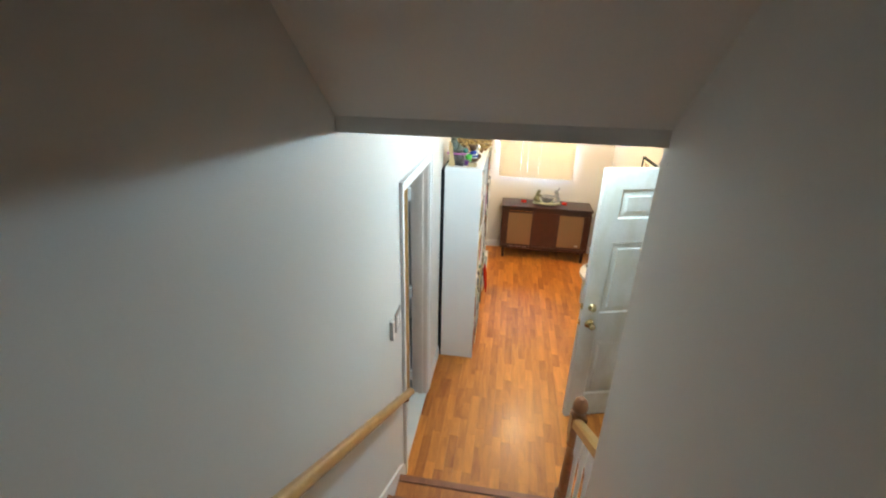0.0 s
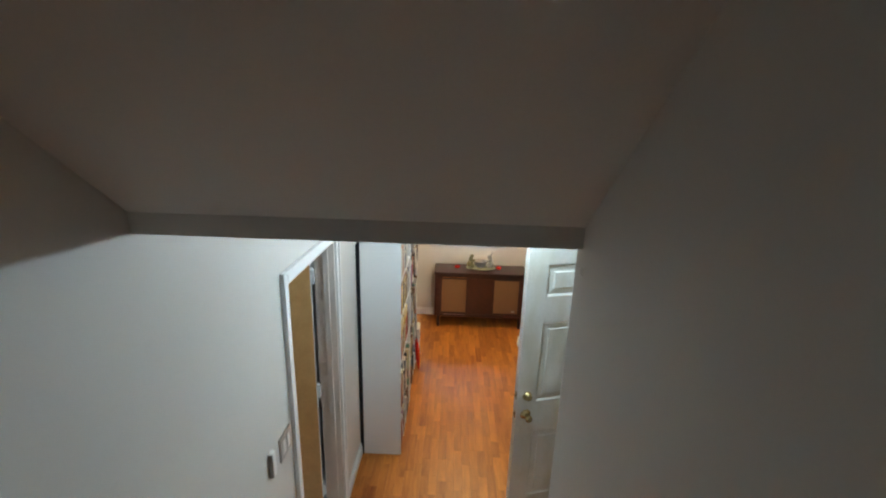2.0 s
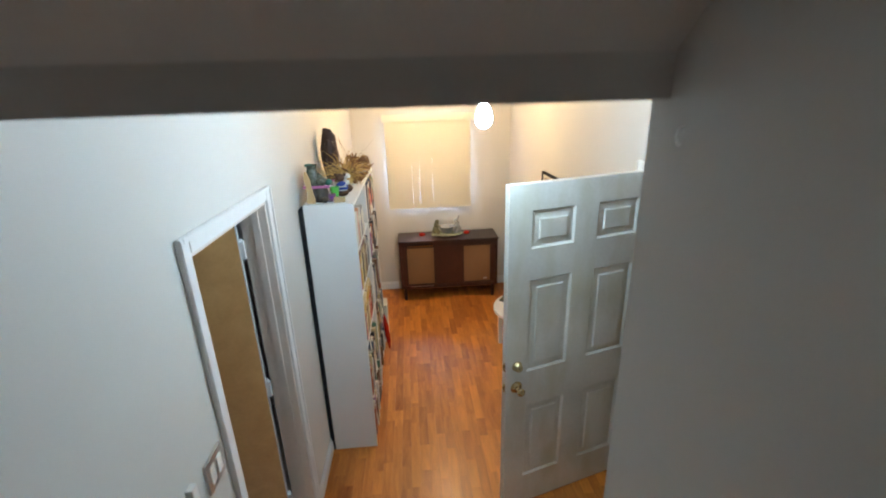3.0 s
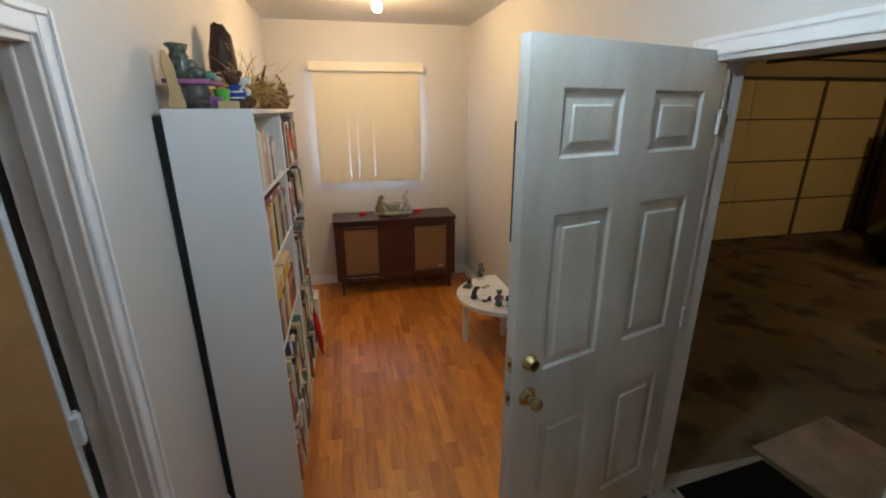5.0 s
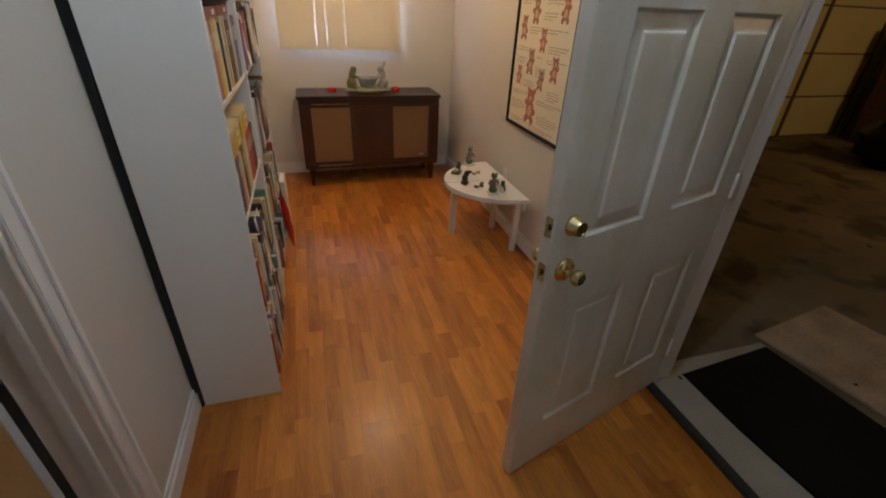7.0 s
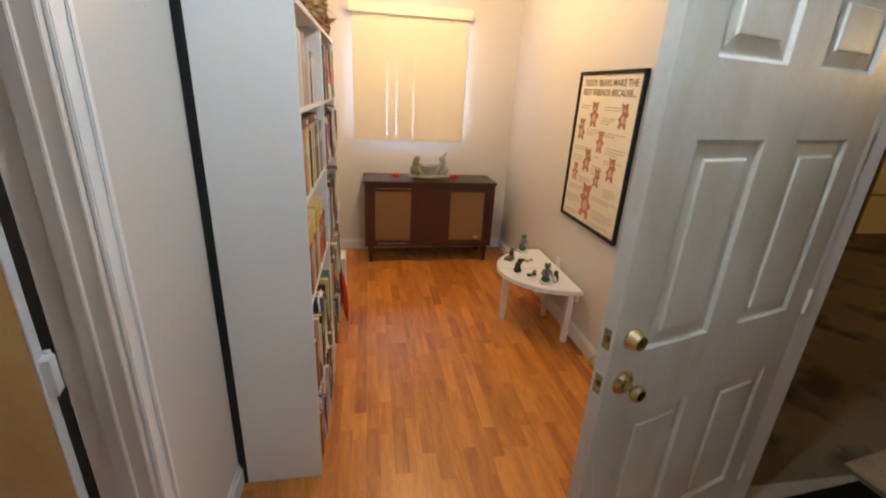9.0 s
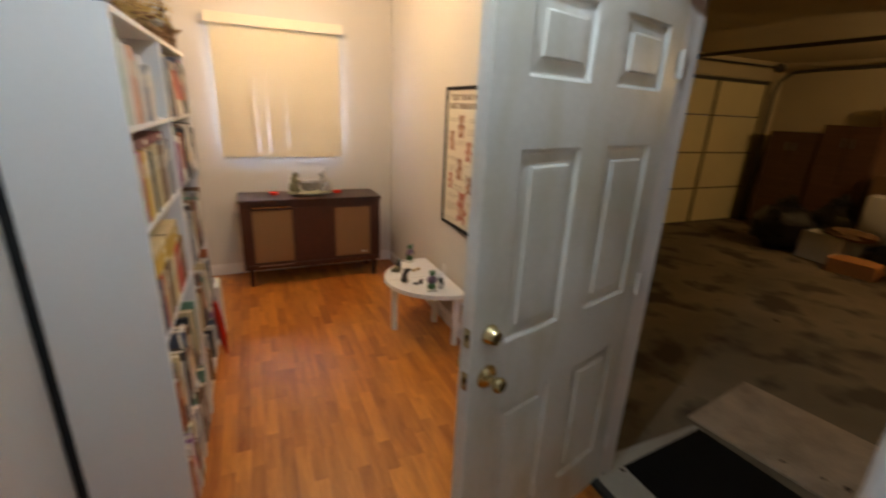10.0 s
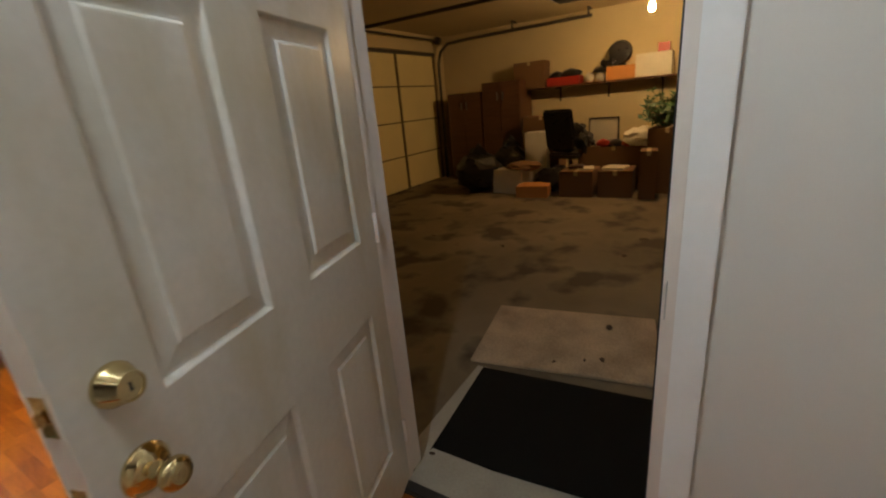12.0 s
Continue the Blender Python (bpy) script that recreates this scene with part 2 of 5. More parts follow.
def lathe(bm, prof, n=20, at=(0, 0, 0), axis="z"):
    """A turned shape from (radius, height) pairs."""
    rings = []
    for r, h in prof:
        ring = []
        for k in range(n):
            c, s = math.cos(2 * math.pi * k / n) * r, math.sin(2 * math.pi * k / n) * r
            p = {"z": (c, s, h), "y": (c, h, s), "x": (h, c, s)}[axis]
            ring.append(bm.verts.new((p[0] + at[0], p[1] + at[1], p[2] + at[2])))
        rings.append(ring)
    for a, b in zip(rings, rings[1:]):
        for k in range(n):
            bm.faces.new((a[k], a[(k + 1) % n], b[(k + 1) % n], b[k]))
    bm.faces.new(rings[0])
    bm.faces.new(rings[-1])


def tube(bm, pts, r, n=8, taper=1.0):
    """A round bar along points."""
    pts = [Vector(p) for p in pts]
    rings = []
    for i, p in enumerate(pts):
        d = (pts[min(i + 1, len(pts) - 1)] - pts[max(i - 1, 0)]).normalized()
        u = d.orthogonal().normalized() if i == 0 else (u - d * u.dot(d)).normalized()
        v = d.cross(u)
        rad = r * (1 + (taper - 1) * i / max(1, len(pts) - 1))
        rings.append([bm.verts.new(p + (u * math.cos(2 * math.pi * k / n) + v * math.sin(2 * math.pi * k / n)) * rad) for k in range(n)])
    for a, b in zip(rings, rings[1:]):
        for k in range(n):
            bm.faces.new((a[k], a[(k + 1) % n], b[(k + 1) % n], b[k]))
    bm.faces.new(rings[0])
    bm.faces.new(rings[-1])


def blob(bm, c, r, jitter=0.0, sub=2, seed=0):
    """A rounded lump, r one radius or three."""
    r = (r, r, r) if isinstance(r, (int, float)) else r
    res = bmesh.ops.create_icosphere(bm, subdivisions=sub, radius=1)
    for v in res["verts"]:
        k = 1 + jitter * noise.noise(v.co * 2.3 + Vector((seed * 3.7, seed, 0)))
        v.co = Vector((v.co.x * r[0] * k + c[0], v.co.y * r[1] * k + c[1], v.co.z * r[2] * k + c[2]))


def loft(bm, rects, axis="y"):
    """Nested rectangles (u0, u1, v0, v1, depth) joined ring to ring, the last one filled."""
    rings = []
    for u0, u1, v0, v1, d in rects:
        rings.append([bm.verts.new((u, d, v)) for u, v in ((u0, v0), (u1, v0), (u1, v1), (u0, v1))])
    for a, b in zip(rings, rings[1:]):
        for k in range(4):
            bm.faces.new((a[k], a[(k + 1) % 4], b[(k + 1) % 4], b[k]))
    bm.faces.new(rings[-1])


def mesh_of(name, bm, material, smooth=False):
    bmesh.ops.recalc_face_normals(bm, faces=bm.faces)
    me = bpy.data.meshes.new(name)
    bm.to_mesh(me)
    bm.free()
    if smooth:
        for p in me.polygons:
            p.use_smooth = True
        me.set_sharp_from_angle(angle=radians(40))
    me.materials.append(material)
    return me


def part(name, bm, material, parent=None, label="", smooth=False):
    ob = new(name, mesh_of(name, bm, material, smooth))
    ob.parent = parent
    return tagged(ob, label)


def thing(name, label, category, at=(0, 0, 0), turn=0.0, group="", kind=""):
    """An Empty at the thing's base, which holds its parts."""
    ob = new(name)
    ob.empty_display_size = 0.05
    ob.matrix_basis = pose(*at, 0, 0, turn)
    return tagged(ob, label, category, group, kind)


def solid(name, bm, material, label, category, group="", kind="", smooth=False, at=None):
    ob = part(name, bm, material, None, label, smooth)
    if at is not None:
        ob.matrix_basis = at
    return tagged(ob, "", category, group, kind)


def boxes(*bs, bevel=0.0):
    bm = bmesh.new()
    for b in bs:
        box(bm, *b, bevel)
    return bm


def structure(name, label, *bs, m="wall", bevel=0.0):
    return solid(name, boxes(*bs, bevel=bevel), M[m], label, name.split("_")[0], kind="structure")


# ---- structure ----
LD0, LD1 = 2.295, 3.065    # doorway in the left wall
GD0, GD1 = 2.398, 3.275     # doorway to the garage
T = 0.12
structure("wall_west", "white painted wall beside the stairs and the bookcases",
          (XL - T, XL, -3.2, LD0, -0.3, 5.4), (XL - T, XL, LD1, YB, -0.3, 2.9), (XL - T, XL, LD0, LD1, 2.045, 5.4))
structure("wall_east", "white painted wall with the garage doorway",
          (XR, XR + T, YS - T, GD0, -0.3, 2.9), (XR, XR + T, GD1, YB, -0.3, 2.9), (XR, XR + T, GD0, GD1, 2.06, 2.9))
WX0, WX1, WZ0, WZ1 = 0.012, 1.048, 1.138, 2.25
structure("wall_north", "cream lit end wall with a window",
          (XL - T, WX0, YB, YB + T, -0.3, 2.9), (WX1, XR + T, YB, YB + T, -0.3, 2.9), (WX0, WX1, YB, YB + T, -0.3, WZ0), (WX0, WX1, YB, YB + T, WZ1, 2.9))
structure("wall_stair", "white wall along the right of the stairs", (XS, XS + 0.11, -3.2, YE, -0.3, 5.4))
structure("wall_south", "white wall beside the foot of the stairs", (XS + 0.11, XR, YE - T, YE, -0.3, 2.9))
# landing out of view, made wide so less light bounces back down the stairs
structure("wall_upper", "unseen walls that close the upper landing", (-3.0, 3.2, -6.12, -6.0, 2.5, 5.4), (-3.12, -3.0, -6.0, -3.2, 2.5, 5.4), (3.2, 3.32, -6.0, -3.2, 2.5, 5.4), (-3.0, XL - T, -3.2, -3.08, 2.5, 5.4), (XS + 0.11, 3.2, -3.2, -3.08, 2.5, 5.4))
structure("ceiling_upper", "unseen ceiling of the upper landing", (-3.0, 3.2, -6.0, -3.2, ZHALL + 0.05 + 0.86 * 2.915, ZHALL + 0.25 + 0.86 * 2.915), m="ceiling")
structure("ceiling_room", "white ceiling of the back room", (XL, XR, YDROP, YB, ZROOM, ZROOM + 0.15), m="ceiling")
structure("ceiling_hall", "lower white ceiling at the foot of the stairs", (XL, XS, YS + 0.003, YE, ZBEAM, 2.84), (XL, XR, YE, YDROP, ZHALL, 2.84), m="ceiling")
# sloping ceiling over the stairs, with the short drop at its lower end
bm = bmesh.new()
prof = [(YS, ZBEAM), (YS, ZBEAM + 0.05), (-1.45, ZHALL + 0.05 + 0.86 * 2.915), (-3.2, ZHALL + 0.05 + 0.86 * 2.915),
        (-3.2, ZHALL + 0.25 + 0.86 * 2.915), (-1.45, ZHALL + 0.25 + 0.86 * 2.915), (YS + 0.002, ZHALL + 0.34)]
ra = [bm.verts.new((XL, y, z)) for y, z in prof]
rb = [bm.verts.new((XS, y, z)) for y, z in prof]
for k in range(len(prof)):
    bm.faces.new((ra[k], ra[(k + 1) % len(prof)], rb[(k + 1) % len(prof)], rb[k]))
bm.faces.new(ra)
bm.faces.new(rb)
solid("ceiling_stair", bm, M["ceiling"], "sloping white ceiling over the stairs", "ceiling", kind="structure")
structure("floor", "subfloor under orange-brown laminate planks", (XL, XR, YS, YB, -0.2, -0.012), m="nosing")
structure("bath_floor", "pale floor behind the doorway", (-2.2, XL, 1.2, 4.2, -0.2, 0.004), m="tile")
structure("wall_bath", "plain walls of the side room", (-2.3, -2.2, 1.2, 4.2, -0.2, 2.5), (-2.2, XL - T, 1.1, 1.2, -0.2, 2.5), (-2.2, XL - T, 4.2, 4.3, -0.2, 2.5))
structure("ceiling_bath", "plain ceiling of the side room", (-2.3, XL - T, 1.1, 4.3, 2.5, 2.6), m="ceiling")


def baseboard(name, runs):
    """Moulded boards: a flat face with a stepped, rounded top."""
    bm = bmesh.new()
    for x0, x1, y0, y1 in runs:
        along_y = abs(y1 - y0) > abs(x1 - x0)
        box(bm, x0, x1, y0, y1, 0.0, 0.085, 0.003)
        if along_y:
            inn = (x0, x0 + 0.009) if x0 < 0.5 else (x1 - 0.009, x1)
            box(bm, inn[0], inn[1], y0, y1, 0.085, 0.11, 0.003)
        else:
            box(bm, x0, x1, y1 - 0.009, y1, 0.085, 0.11, 0.003)
    solid(name, bm, M["trim"], "white moulded baseboard along the wall", "baseboard", kind="structure")


baseboard("baseboard_west", [(XL, XL + 0.016, LD1 + 0.065, YB)])
baseboard("baseboard_north", [(XL + 0.016, XR - 0.016, YB - 0.016, YB)])
baseboard("baseboard_east", [(XR - 0.016, XR, GD1 + 0.065, YB), (XR - 0.016, XR, YE, GD0 - 0.065)])


def casing(name, label, x, face, y0, y1, z1, w=0.062):
    """Profiled door casing on a wall that runs along y; face +1 looks to +x."""
    bm = bmesh.new()
    a, b, c = x, x + face * 0.013, x + face * 0.02
    for s, e in ((y0 - w, y0), (y1, y1 + w)):
        box(bm, min(a, b), max(a, b), s, e, 0.0, z1 + w, 0.003)
        o = (s, s + 0.02) if s < y0 else (e - 0.02, e)
        box(bm, min(b, c), max(b, c), o[0], o[1], 0.0, z1 + w, 0.003)
    box(bm, min(a, b), max(a, b), y0, y1, z1, z1 + w, 0.003)
    box(bm, min(b, c), max(b, c), y0 - w + 0.02, y1 + w - 0.02, z1 + w - 0.02, z1 + w, 0.003)
    return solid(name, bm, M["trim"], label, "casing", kind="structure")


casing("trim_west", "white moulded casing round the side doorway", XL, 1, LD0, LD1, 2.045)
casing("trim_east", "white moulded casing round the garage doorway", XR, -1, GD0, GD1, 2.06)
structure("jamb_west", "white jamb lining of the side doorway, floor bounce in its colour",
          (XL - T - 0.005, XL + 0.001, LD0, LD0 + 0.018, 0.0, 2.045), (XL - T - 0.005, XL + 0.001, LD1 - 0.018, LD1, 0, 2.045),
          (XL - T - 0.005, XL + 0.001, LD0 + 0.018, LD1 - 0.018, 2.027, 2.045), (XL - 0.07, XL - 0.035, LD1 - 0.03, LD1 - 0.018, 0, 2.027), (XL - 0.07, XL - 0.035, LD0 + 0.018, LD0 + 0.03, 0, 2.027), m="lining", bevel=0.002)
structure("jamb_east", "white jamb lining of the garage doorway",
          (XR - 0.001, XR + T + 0.04, GD0, GD0 + 0.018, 0.0, 2.06), (XR - 0.001, XR + T + 0.04, GD1 - 0.018, GD1, 0, 2.06),
          (XR - 0.001, XR + T + 0.04, GD0 + 0.018, GD1 - 0.018, 2.042, 2.06), (XR + 0.05, XR + 0.085, GD1 - 0.03, GD1 - 0.018, 0, 2.042), (XR + 0.05, XR + 0.085, GD0 + 0.018, GD0 + 0.03, 0, 2.042), m="lining", bevel=0.002)
structure("weatherstrip", "dark weatherstrip in the garage door jamb", (XR + 0.086, XR + 0.1, GD0 + 0.018, GD0 + 0.036, 0.0, 2.04), m="rubber")
structure("strike_plate", "steel strike plate in the door jamb", (XR + 0.004, XR + 0.03, GD0 + 0.018, GD0 + 0.021, 0.88, 0.96), m="steel")

# window in the end wall
win = thing("window_1", "closed window behind a drawn vertical blind", "window", kind="structure")
part("window_frame", boxes((WX0, WX0 + 0.04, YB + 0.05, YB + 0.1, WZ0, WZ1), (WX1 - 0.04, WX1, YB + 0.05, YB + 0.1, WZ0, WZ1), (WX0 + 0.04, WX1 - 0.04, YB + 0.05, YB + 0.1, WZ0, WZ0 + 0.04),
     (WX0 + 0.04, WX1 - 0.04, YB + 0.05, YB + 0.1, WZ1 - 0.04, WZ1), (0.515, 0.555, YB + 0.055, YB + 0.095, WZ0 + 0.04, WZ1 - 0.04), bevel=0.004), M["trim"], win)
for a, b in ((WX0 + 0.04, 0.515), (0.555, WX1 - 0.04)):
    g = part("pane", boxes((a, b, YB + 0.07, YB + 0.076, WZ0 + 0.04, WZ1 - 0.04)), M["glass"], win)
    g.visible_shadow = False
part("window_sill", boxes((WX0 + 0.001, WX1 - 0.001, YB - 0.012, YB + 0.0495, WZ0, WZ0 + 0.018), bevel=0.004), M["trim"], win, "white painted sill")

structure("backdrop", "pale daylight outside the window", (-2.5, 3.6, YB + 1.6, YB + 1.65, -0.3, 4.0), m="daylight")

# stairs
st = thing("staircase", "laminate stairs with dark red-brown nosings", "stairs", kind="structure")
for k in range(1, 16):
    y, z = NOSE - (k - 1) * RUN, k * RISE
    part("riser", boxes((XL, XS, y - 0.045, y - 0.028, z - RISE, z - 0.022)), M["trim"], st, "white painted riser")
    part("tread", boxes((XL, XS, y - RUN - 0.03, y - 0.055, z - 0.022, z), bevel=0.002), M["plank"], st)
    part("nosing", boxes((XL, XS + (0.02 if k < 3 else 0), y - 0.055, y, z - 0.028, z + 0.006), bevel=0.006), M["nosing"], st, "dark red-brown stair nosing")
part("side_panel", boxes((XS - 0.02, XS, YS, NOSE - 0.04, -0.01, 0.15), (XS - 0.02, XS, YS, NOSE - RUN - 0.04, 0.15, 0.33), (XS - 0.02, XS, YS, NOSE - 2 * RUN - 0.04, 0.33, 0.5)), M["trim"], st)
structure("floor_upper", "landing floor at the top of the stairs", (XL, XS, -3.2, NOSE - 15 * RUN - 0.03, 2.5, 2.68), (-3.0, 3.2, -6.0, -3.2, 2.5, 2.68), m="nosing")
# skirting that climbs with the stairs
bm = bmesh.new()
pr = [(NOSE + 0.14, 0.0), (NOSE + 0.14, 0.11), (NOSE + 0.05, 0.2), (NOSE - 12 * RUN, 0.2 + (12 * RUN + 0.05) * RISE / RUN), (NOSE - 12 * RUN, (12 * RUN) * RISE / RUN - 0.05), (NOSE, 0)]
a = [bm.verts.new((XL, y, z)) for y, z in pr]
b = [bm.verts.new((XL + 0.014, y, z)) for y, z in pr]
for k in range(6):
    bm.faces.new((a[k], a[(k + 1) % 6], b[(k + 1) % 6], b[k]))
bm.faces.new(a)
bm.faces.new(b)
solid("baseboard_stair", bm, M["trim"], "white skirting that climbs with the stairs", "baseboard", kind="structure")

# garage shell
structure("garage_floor", "stained concrete garage floor", (XR + 0.02, GX, -1.5, GY, -0.25, GF), m="concrete")
structure("garage_ceiling", "dim plain garage ceiling", (XR + T, GX, -1.5, GY, GZ, GZ + 0.15), m="gwall")
structure("garage_wall_east", "far garage wall, warm lit", (GX, GX + T, -1.5, GY + T, -0.25, GZ + 0.15), m="gwall")
structure("garage_wall_south", "garage wall", (XR, GX, -1.62, -1.5, -0.25, GZ + 0.15), m="gwall")
structure("garage_wall_west", "garage side of the house wall", (XR, XR + T, -1.5, YS - T, -0.25, GZ + 0.15), (XR, XR + T, YB + T, GY, -0.25, GZ + 0.15), m="gwall")
structure("garage_wall_north", "garage wall round the overhead door", (XR, 3.4, GY, GY + T, -0.25, GZ + 0.15), (8.2, GX, GY, GY + T, -0.25, GZ + 0.15), (3.4, 8.2, GY + 0.05, GY + T, 2.28, GZ + 0.15), (3.4, 8.2, GY, GY + 0.048, 2.315, GZ + 0.15), m="gwall")

# ---- doors ----
def six_panel_door(at, turn, w=0.915, h=2.064, th=0.044):
    """A six-panel door; local x runs from the hinge to the free edge, the face with the knob looks to +y."""
    d = thing("door_1", "white six-panel door standing open with brass knob", "door", at, turn, kind="structure")
    cols = [(0.52, 0.784), (0.105, 0.378)]
    rows = [(0.22, 0.755), (0.985, 1.55), (1.723, 1.928)]
    us = [0.0, cols[1][0], cols[1][1], cols[0][0], cols[0][1], w]
    bm = bmesh.new()
    for a, b in ((us[0], us[1]), (us[2], us[3]), (us[4], us[5])):
        box(bm, a, b, -th, 0, 0, h)
    zs = [0, 0.22, 0.755, 0.985, 1.55, 1.723, 1.928, h]
    for a, b in cols:
        for z0, z1 in ((zs[0], zs[1]), (zs[2], zs[3]), (zs[4], zs[5]), (zs[6], zs[7])):
            box(bm, a, b, -th, 0, z0, z1)
    part("frame", bm, M["doorpaint"], d)
    for a, b in cols:
        for z0, z1 in rows:
            bm = bmesh.new()
            for s in (1, -1):
                base = 0 if s > 0 else -th
                loft(bm, [(a + i, b - i, z0 + i, z1 - i, base + s * q) for i, q in ((0, 0), (0.003, -0.002), (0.009, -0.0105), (0.014, -0.0115), (0.047, -0.0075), (0.051, -0.0022), (0.055, -0.0016))])
            part("panel", bm, M["doorpaint"], d)
    x = w - 0.068
    for name, z, lab in (("deadbolt", 1.038, "brass deadbolt"), ("knob", 0.899, "polished brass knob")):
        for s in (1, -1):
            o = 0 if s > 0 else -th
            bm = bmesh.new()
            if name == "knob":
                pr = [(0.037, 0), (0.037, 0.004), (0.033, 0.007), (0.031, 0.012), (0.024, 0.016), (0.014, 0.020), (0.011, 0.03), (0.013, 0.038), (0.021, 0.043), (0.0245, 0.05), (0.024, 0.058), (0.019, 0.064), (0.016, 0.065), (0.006, 0.064)]
            else:
                pr = [(0.031, 0), (0.031, 0.005), (0.0285, 0.008), (0.0215, 0.030), (0.0205, 0.032), (0.018, 0.032), (0.0175, 0.030), (0.004, 0.030)]
            lathe(bm, [(r, o + s * q) for r, q in pr], 28, (x, 0, z), "y")
            k = part(name, bm, M["brass"], d, lab, True)
            if s > 0 and name == "deadbolt":
                part("keyway", boxes((x - 0.0015, x + 0.0015, 0.0295, 0.031, z - 0.006, z + 0.006)), M["black"], k)
        part("latch_plate", boxes((w - 0.001, w + 0.0015, -0.034, -0.009, z - 0.029, z + 0.029), bevel=0.0005), M["brass"], d)
        part("bolt", boxes((w + 0.0015, w + 0.01, -0.028, -0.015, z - 0.009, z + 0.009), bevel=0.003), M["brass"], d)
    for z in (0.22, 1.0, 1.82):
        bm = boxes((-0.004, 0.0, -0.03, 0.002, z - 0.045, z + 0.045))
        lathe(bm, [(0.006, z - 0.047), (0.006, z + 0.047)], 10, (-0.005, 0.006, 0))
        part("hinge", bm, M["lining"], d, "painted hinge")
    part("sweep", boxes((0.01, w - 0.005, -th + 0.004, -0.004, -0.008, 0.0)), M["rubber"], d, "dark rubber door sweep")
    return d


six_panel_door((1.643, 3.2415, 0.012), 196.2)

# tan flush door of the side room, swung inwards
d2 = thing("door_2", "tan wood-veneer flush door swung open inwards", "door", (XL - T - 0.016, LD1 - 0.021, 0.012), 193.0, kind="structure")
part("leaf", boxes((0.012, 0.72, 0.004, 0.039, 0, 2.01), bevel=0.0015), M["tan"], d2)
part("edge", boxes((0.008, 0.0118, 0.004, 0.039, 0, 2.01)), M["trim"], d2, "white painted door edge")
for z in (0.2, 1.0, 1.8):
    bm = boxes((-0.012, 0.0079, 0.005, 0.036, z - 0.045, z + 0.045))
    lathe(bm, [(0.007, z - 0.05), (0.007, z + 0.05)], 10, (0.002, 0.0, 0))
    part("hinge", bm, M["trim"], d2, "painted hinge")

# threshold, mat, board
structure("threshold", "grey metal and concrete door sill", (XR + 0.05, XR + T + 0.12, GD0 + 0.018, GD1 - 0.018, GF - 0.02, 0.0), m="sill", bevel=0.006)
structure("threshold_edge", "dark rubber edge of the door sill", (XR + 0.0, XR + 0.049, GD0 + 0.018, GD1 - 0.018, -0.012, 0.016), m="rubber", bevel=0.006)
bm = boxes((0, 0.64, -0.9, 0, 0, 0.012), bevel=0.003)
solid("door_mat", bm, M["mat"], "black rubber mat on the garage floor", "mat", at=pose(1.815, 3.265, GF + 0.004, 0, 0, 5))
structure("landing_strip", "worn grey concrete pad under the mat", (1.72, 2.47, 2.2, 3.36, GF - 0.01, GF + 0.004), m="sill")
solid("floor_board", boxes((0, 0.70, -0.98, 0, 0, 0.016), bevel=0.004), M["board"], "worn beige fibreboard lying on concrete", "board", at=pose(2.49, 3.42, GF, 0, 0, 9))

# ---- stair rails ----
rail = thing("handrail", "round oak handrail on wall brackets", "handrail", (0, 0, 0))
RX = XL + 0.075
sl = RISE / RUN


def railz(y):
    return 0.185 + 0.685 + (NOSE - y) * sl


bm = bmesh.new()
tube(bm, [(RX, 2.14, railz(2.14)), (RX, -2.2, railz(-2.2))], 0.023, 16)
part("bar", bm, M["rail"], rail, smooth=True)
for y in (2.075, 0.5, -0.9):
    z = railz(y)
    bm = bmesh.new()
    lathe(bm, [(0.032, 0.0), (0.03, 0.008), (0.012, 0.012)], 14, (XL, y, z - 0.075), "x")
    tube(bm, [(XL + 0.008, y, z - 0.075), (XL + 0.05, y, z - 0.07), (RX, y, z - 0.05), (RX, y, z - 0.02)], 0.007)
    part("bracket", bm, M["newel"], rail, "dark brown rail bracket", True)

NX, NY = 0.632, 2.03
nw = thing("newel_post", "turned dark brown newel post with short rail", "newel post", (NX, NY, 0))
bm = boxes((-0.045, 0.045, -0.045, 0.045, 0, 0.30), bevel=0.004)
lathe(bm, [(0.042, 0.30), (0.044, 0.315), (0.03, 0.33), (0.036, 0.36), (0.039, 0.44), (0.033, 0.62), (0.03, 0.70), (0.04, 0.715), (0.03, 0.73), (0.036, 0.745)], 20)
box(bm, -0.04, 0.04, -0.04, 0.04, 0.745, 0.935, 0.004)
lathe(bm, [(0.034, 0.935), (0.026, 0.95), (0.04, 0.965), (0.042, 0.99), (0.034, 1.025), (0.016, 1.045)], 20)
part("post", bm, M["newel"], nw, smooth=True)
bm = bmesh.new()
y1 = YE - NY
pts = [(-0.005, -0.04, 0.90), (-0.005, y1, 0.90 + (-0.04 - y1) * sl)]
for (xx, ya, za), (xb, yb, zb) in zip(pts, pts[1:]):
    q = [bm.verts.new((xx + s * 0.029, y, z + t)) for y, z in ((ya, za), (yb, zb)) for s, t in ((-1, -0.028), (1, -0.028), (1, 0.02), (0.5, 0.032), (-0.5, 0.032), (-1, 0.02))]
    for k in range(6):
        bm.faces.new((q[k], q[(k + 1) % 6], q[6 + (k + 1) % 6], q[6 + k]))
    bm.faces.new(q[:6])
    bm.faces.new(q[6:])
part("short_rail", bm, M["rail"], nw, "light oak rail")
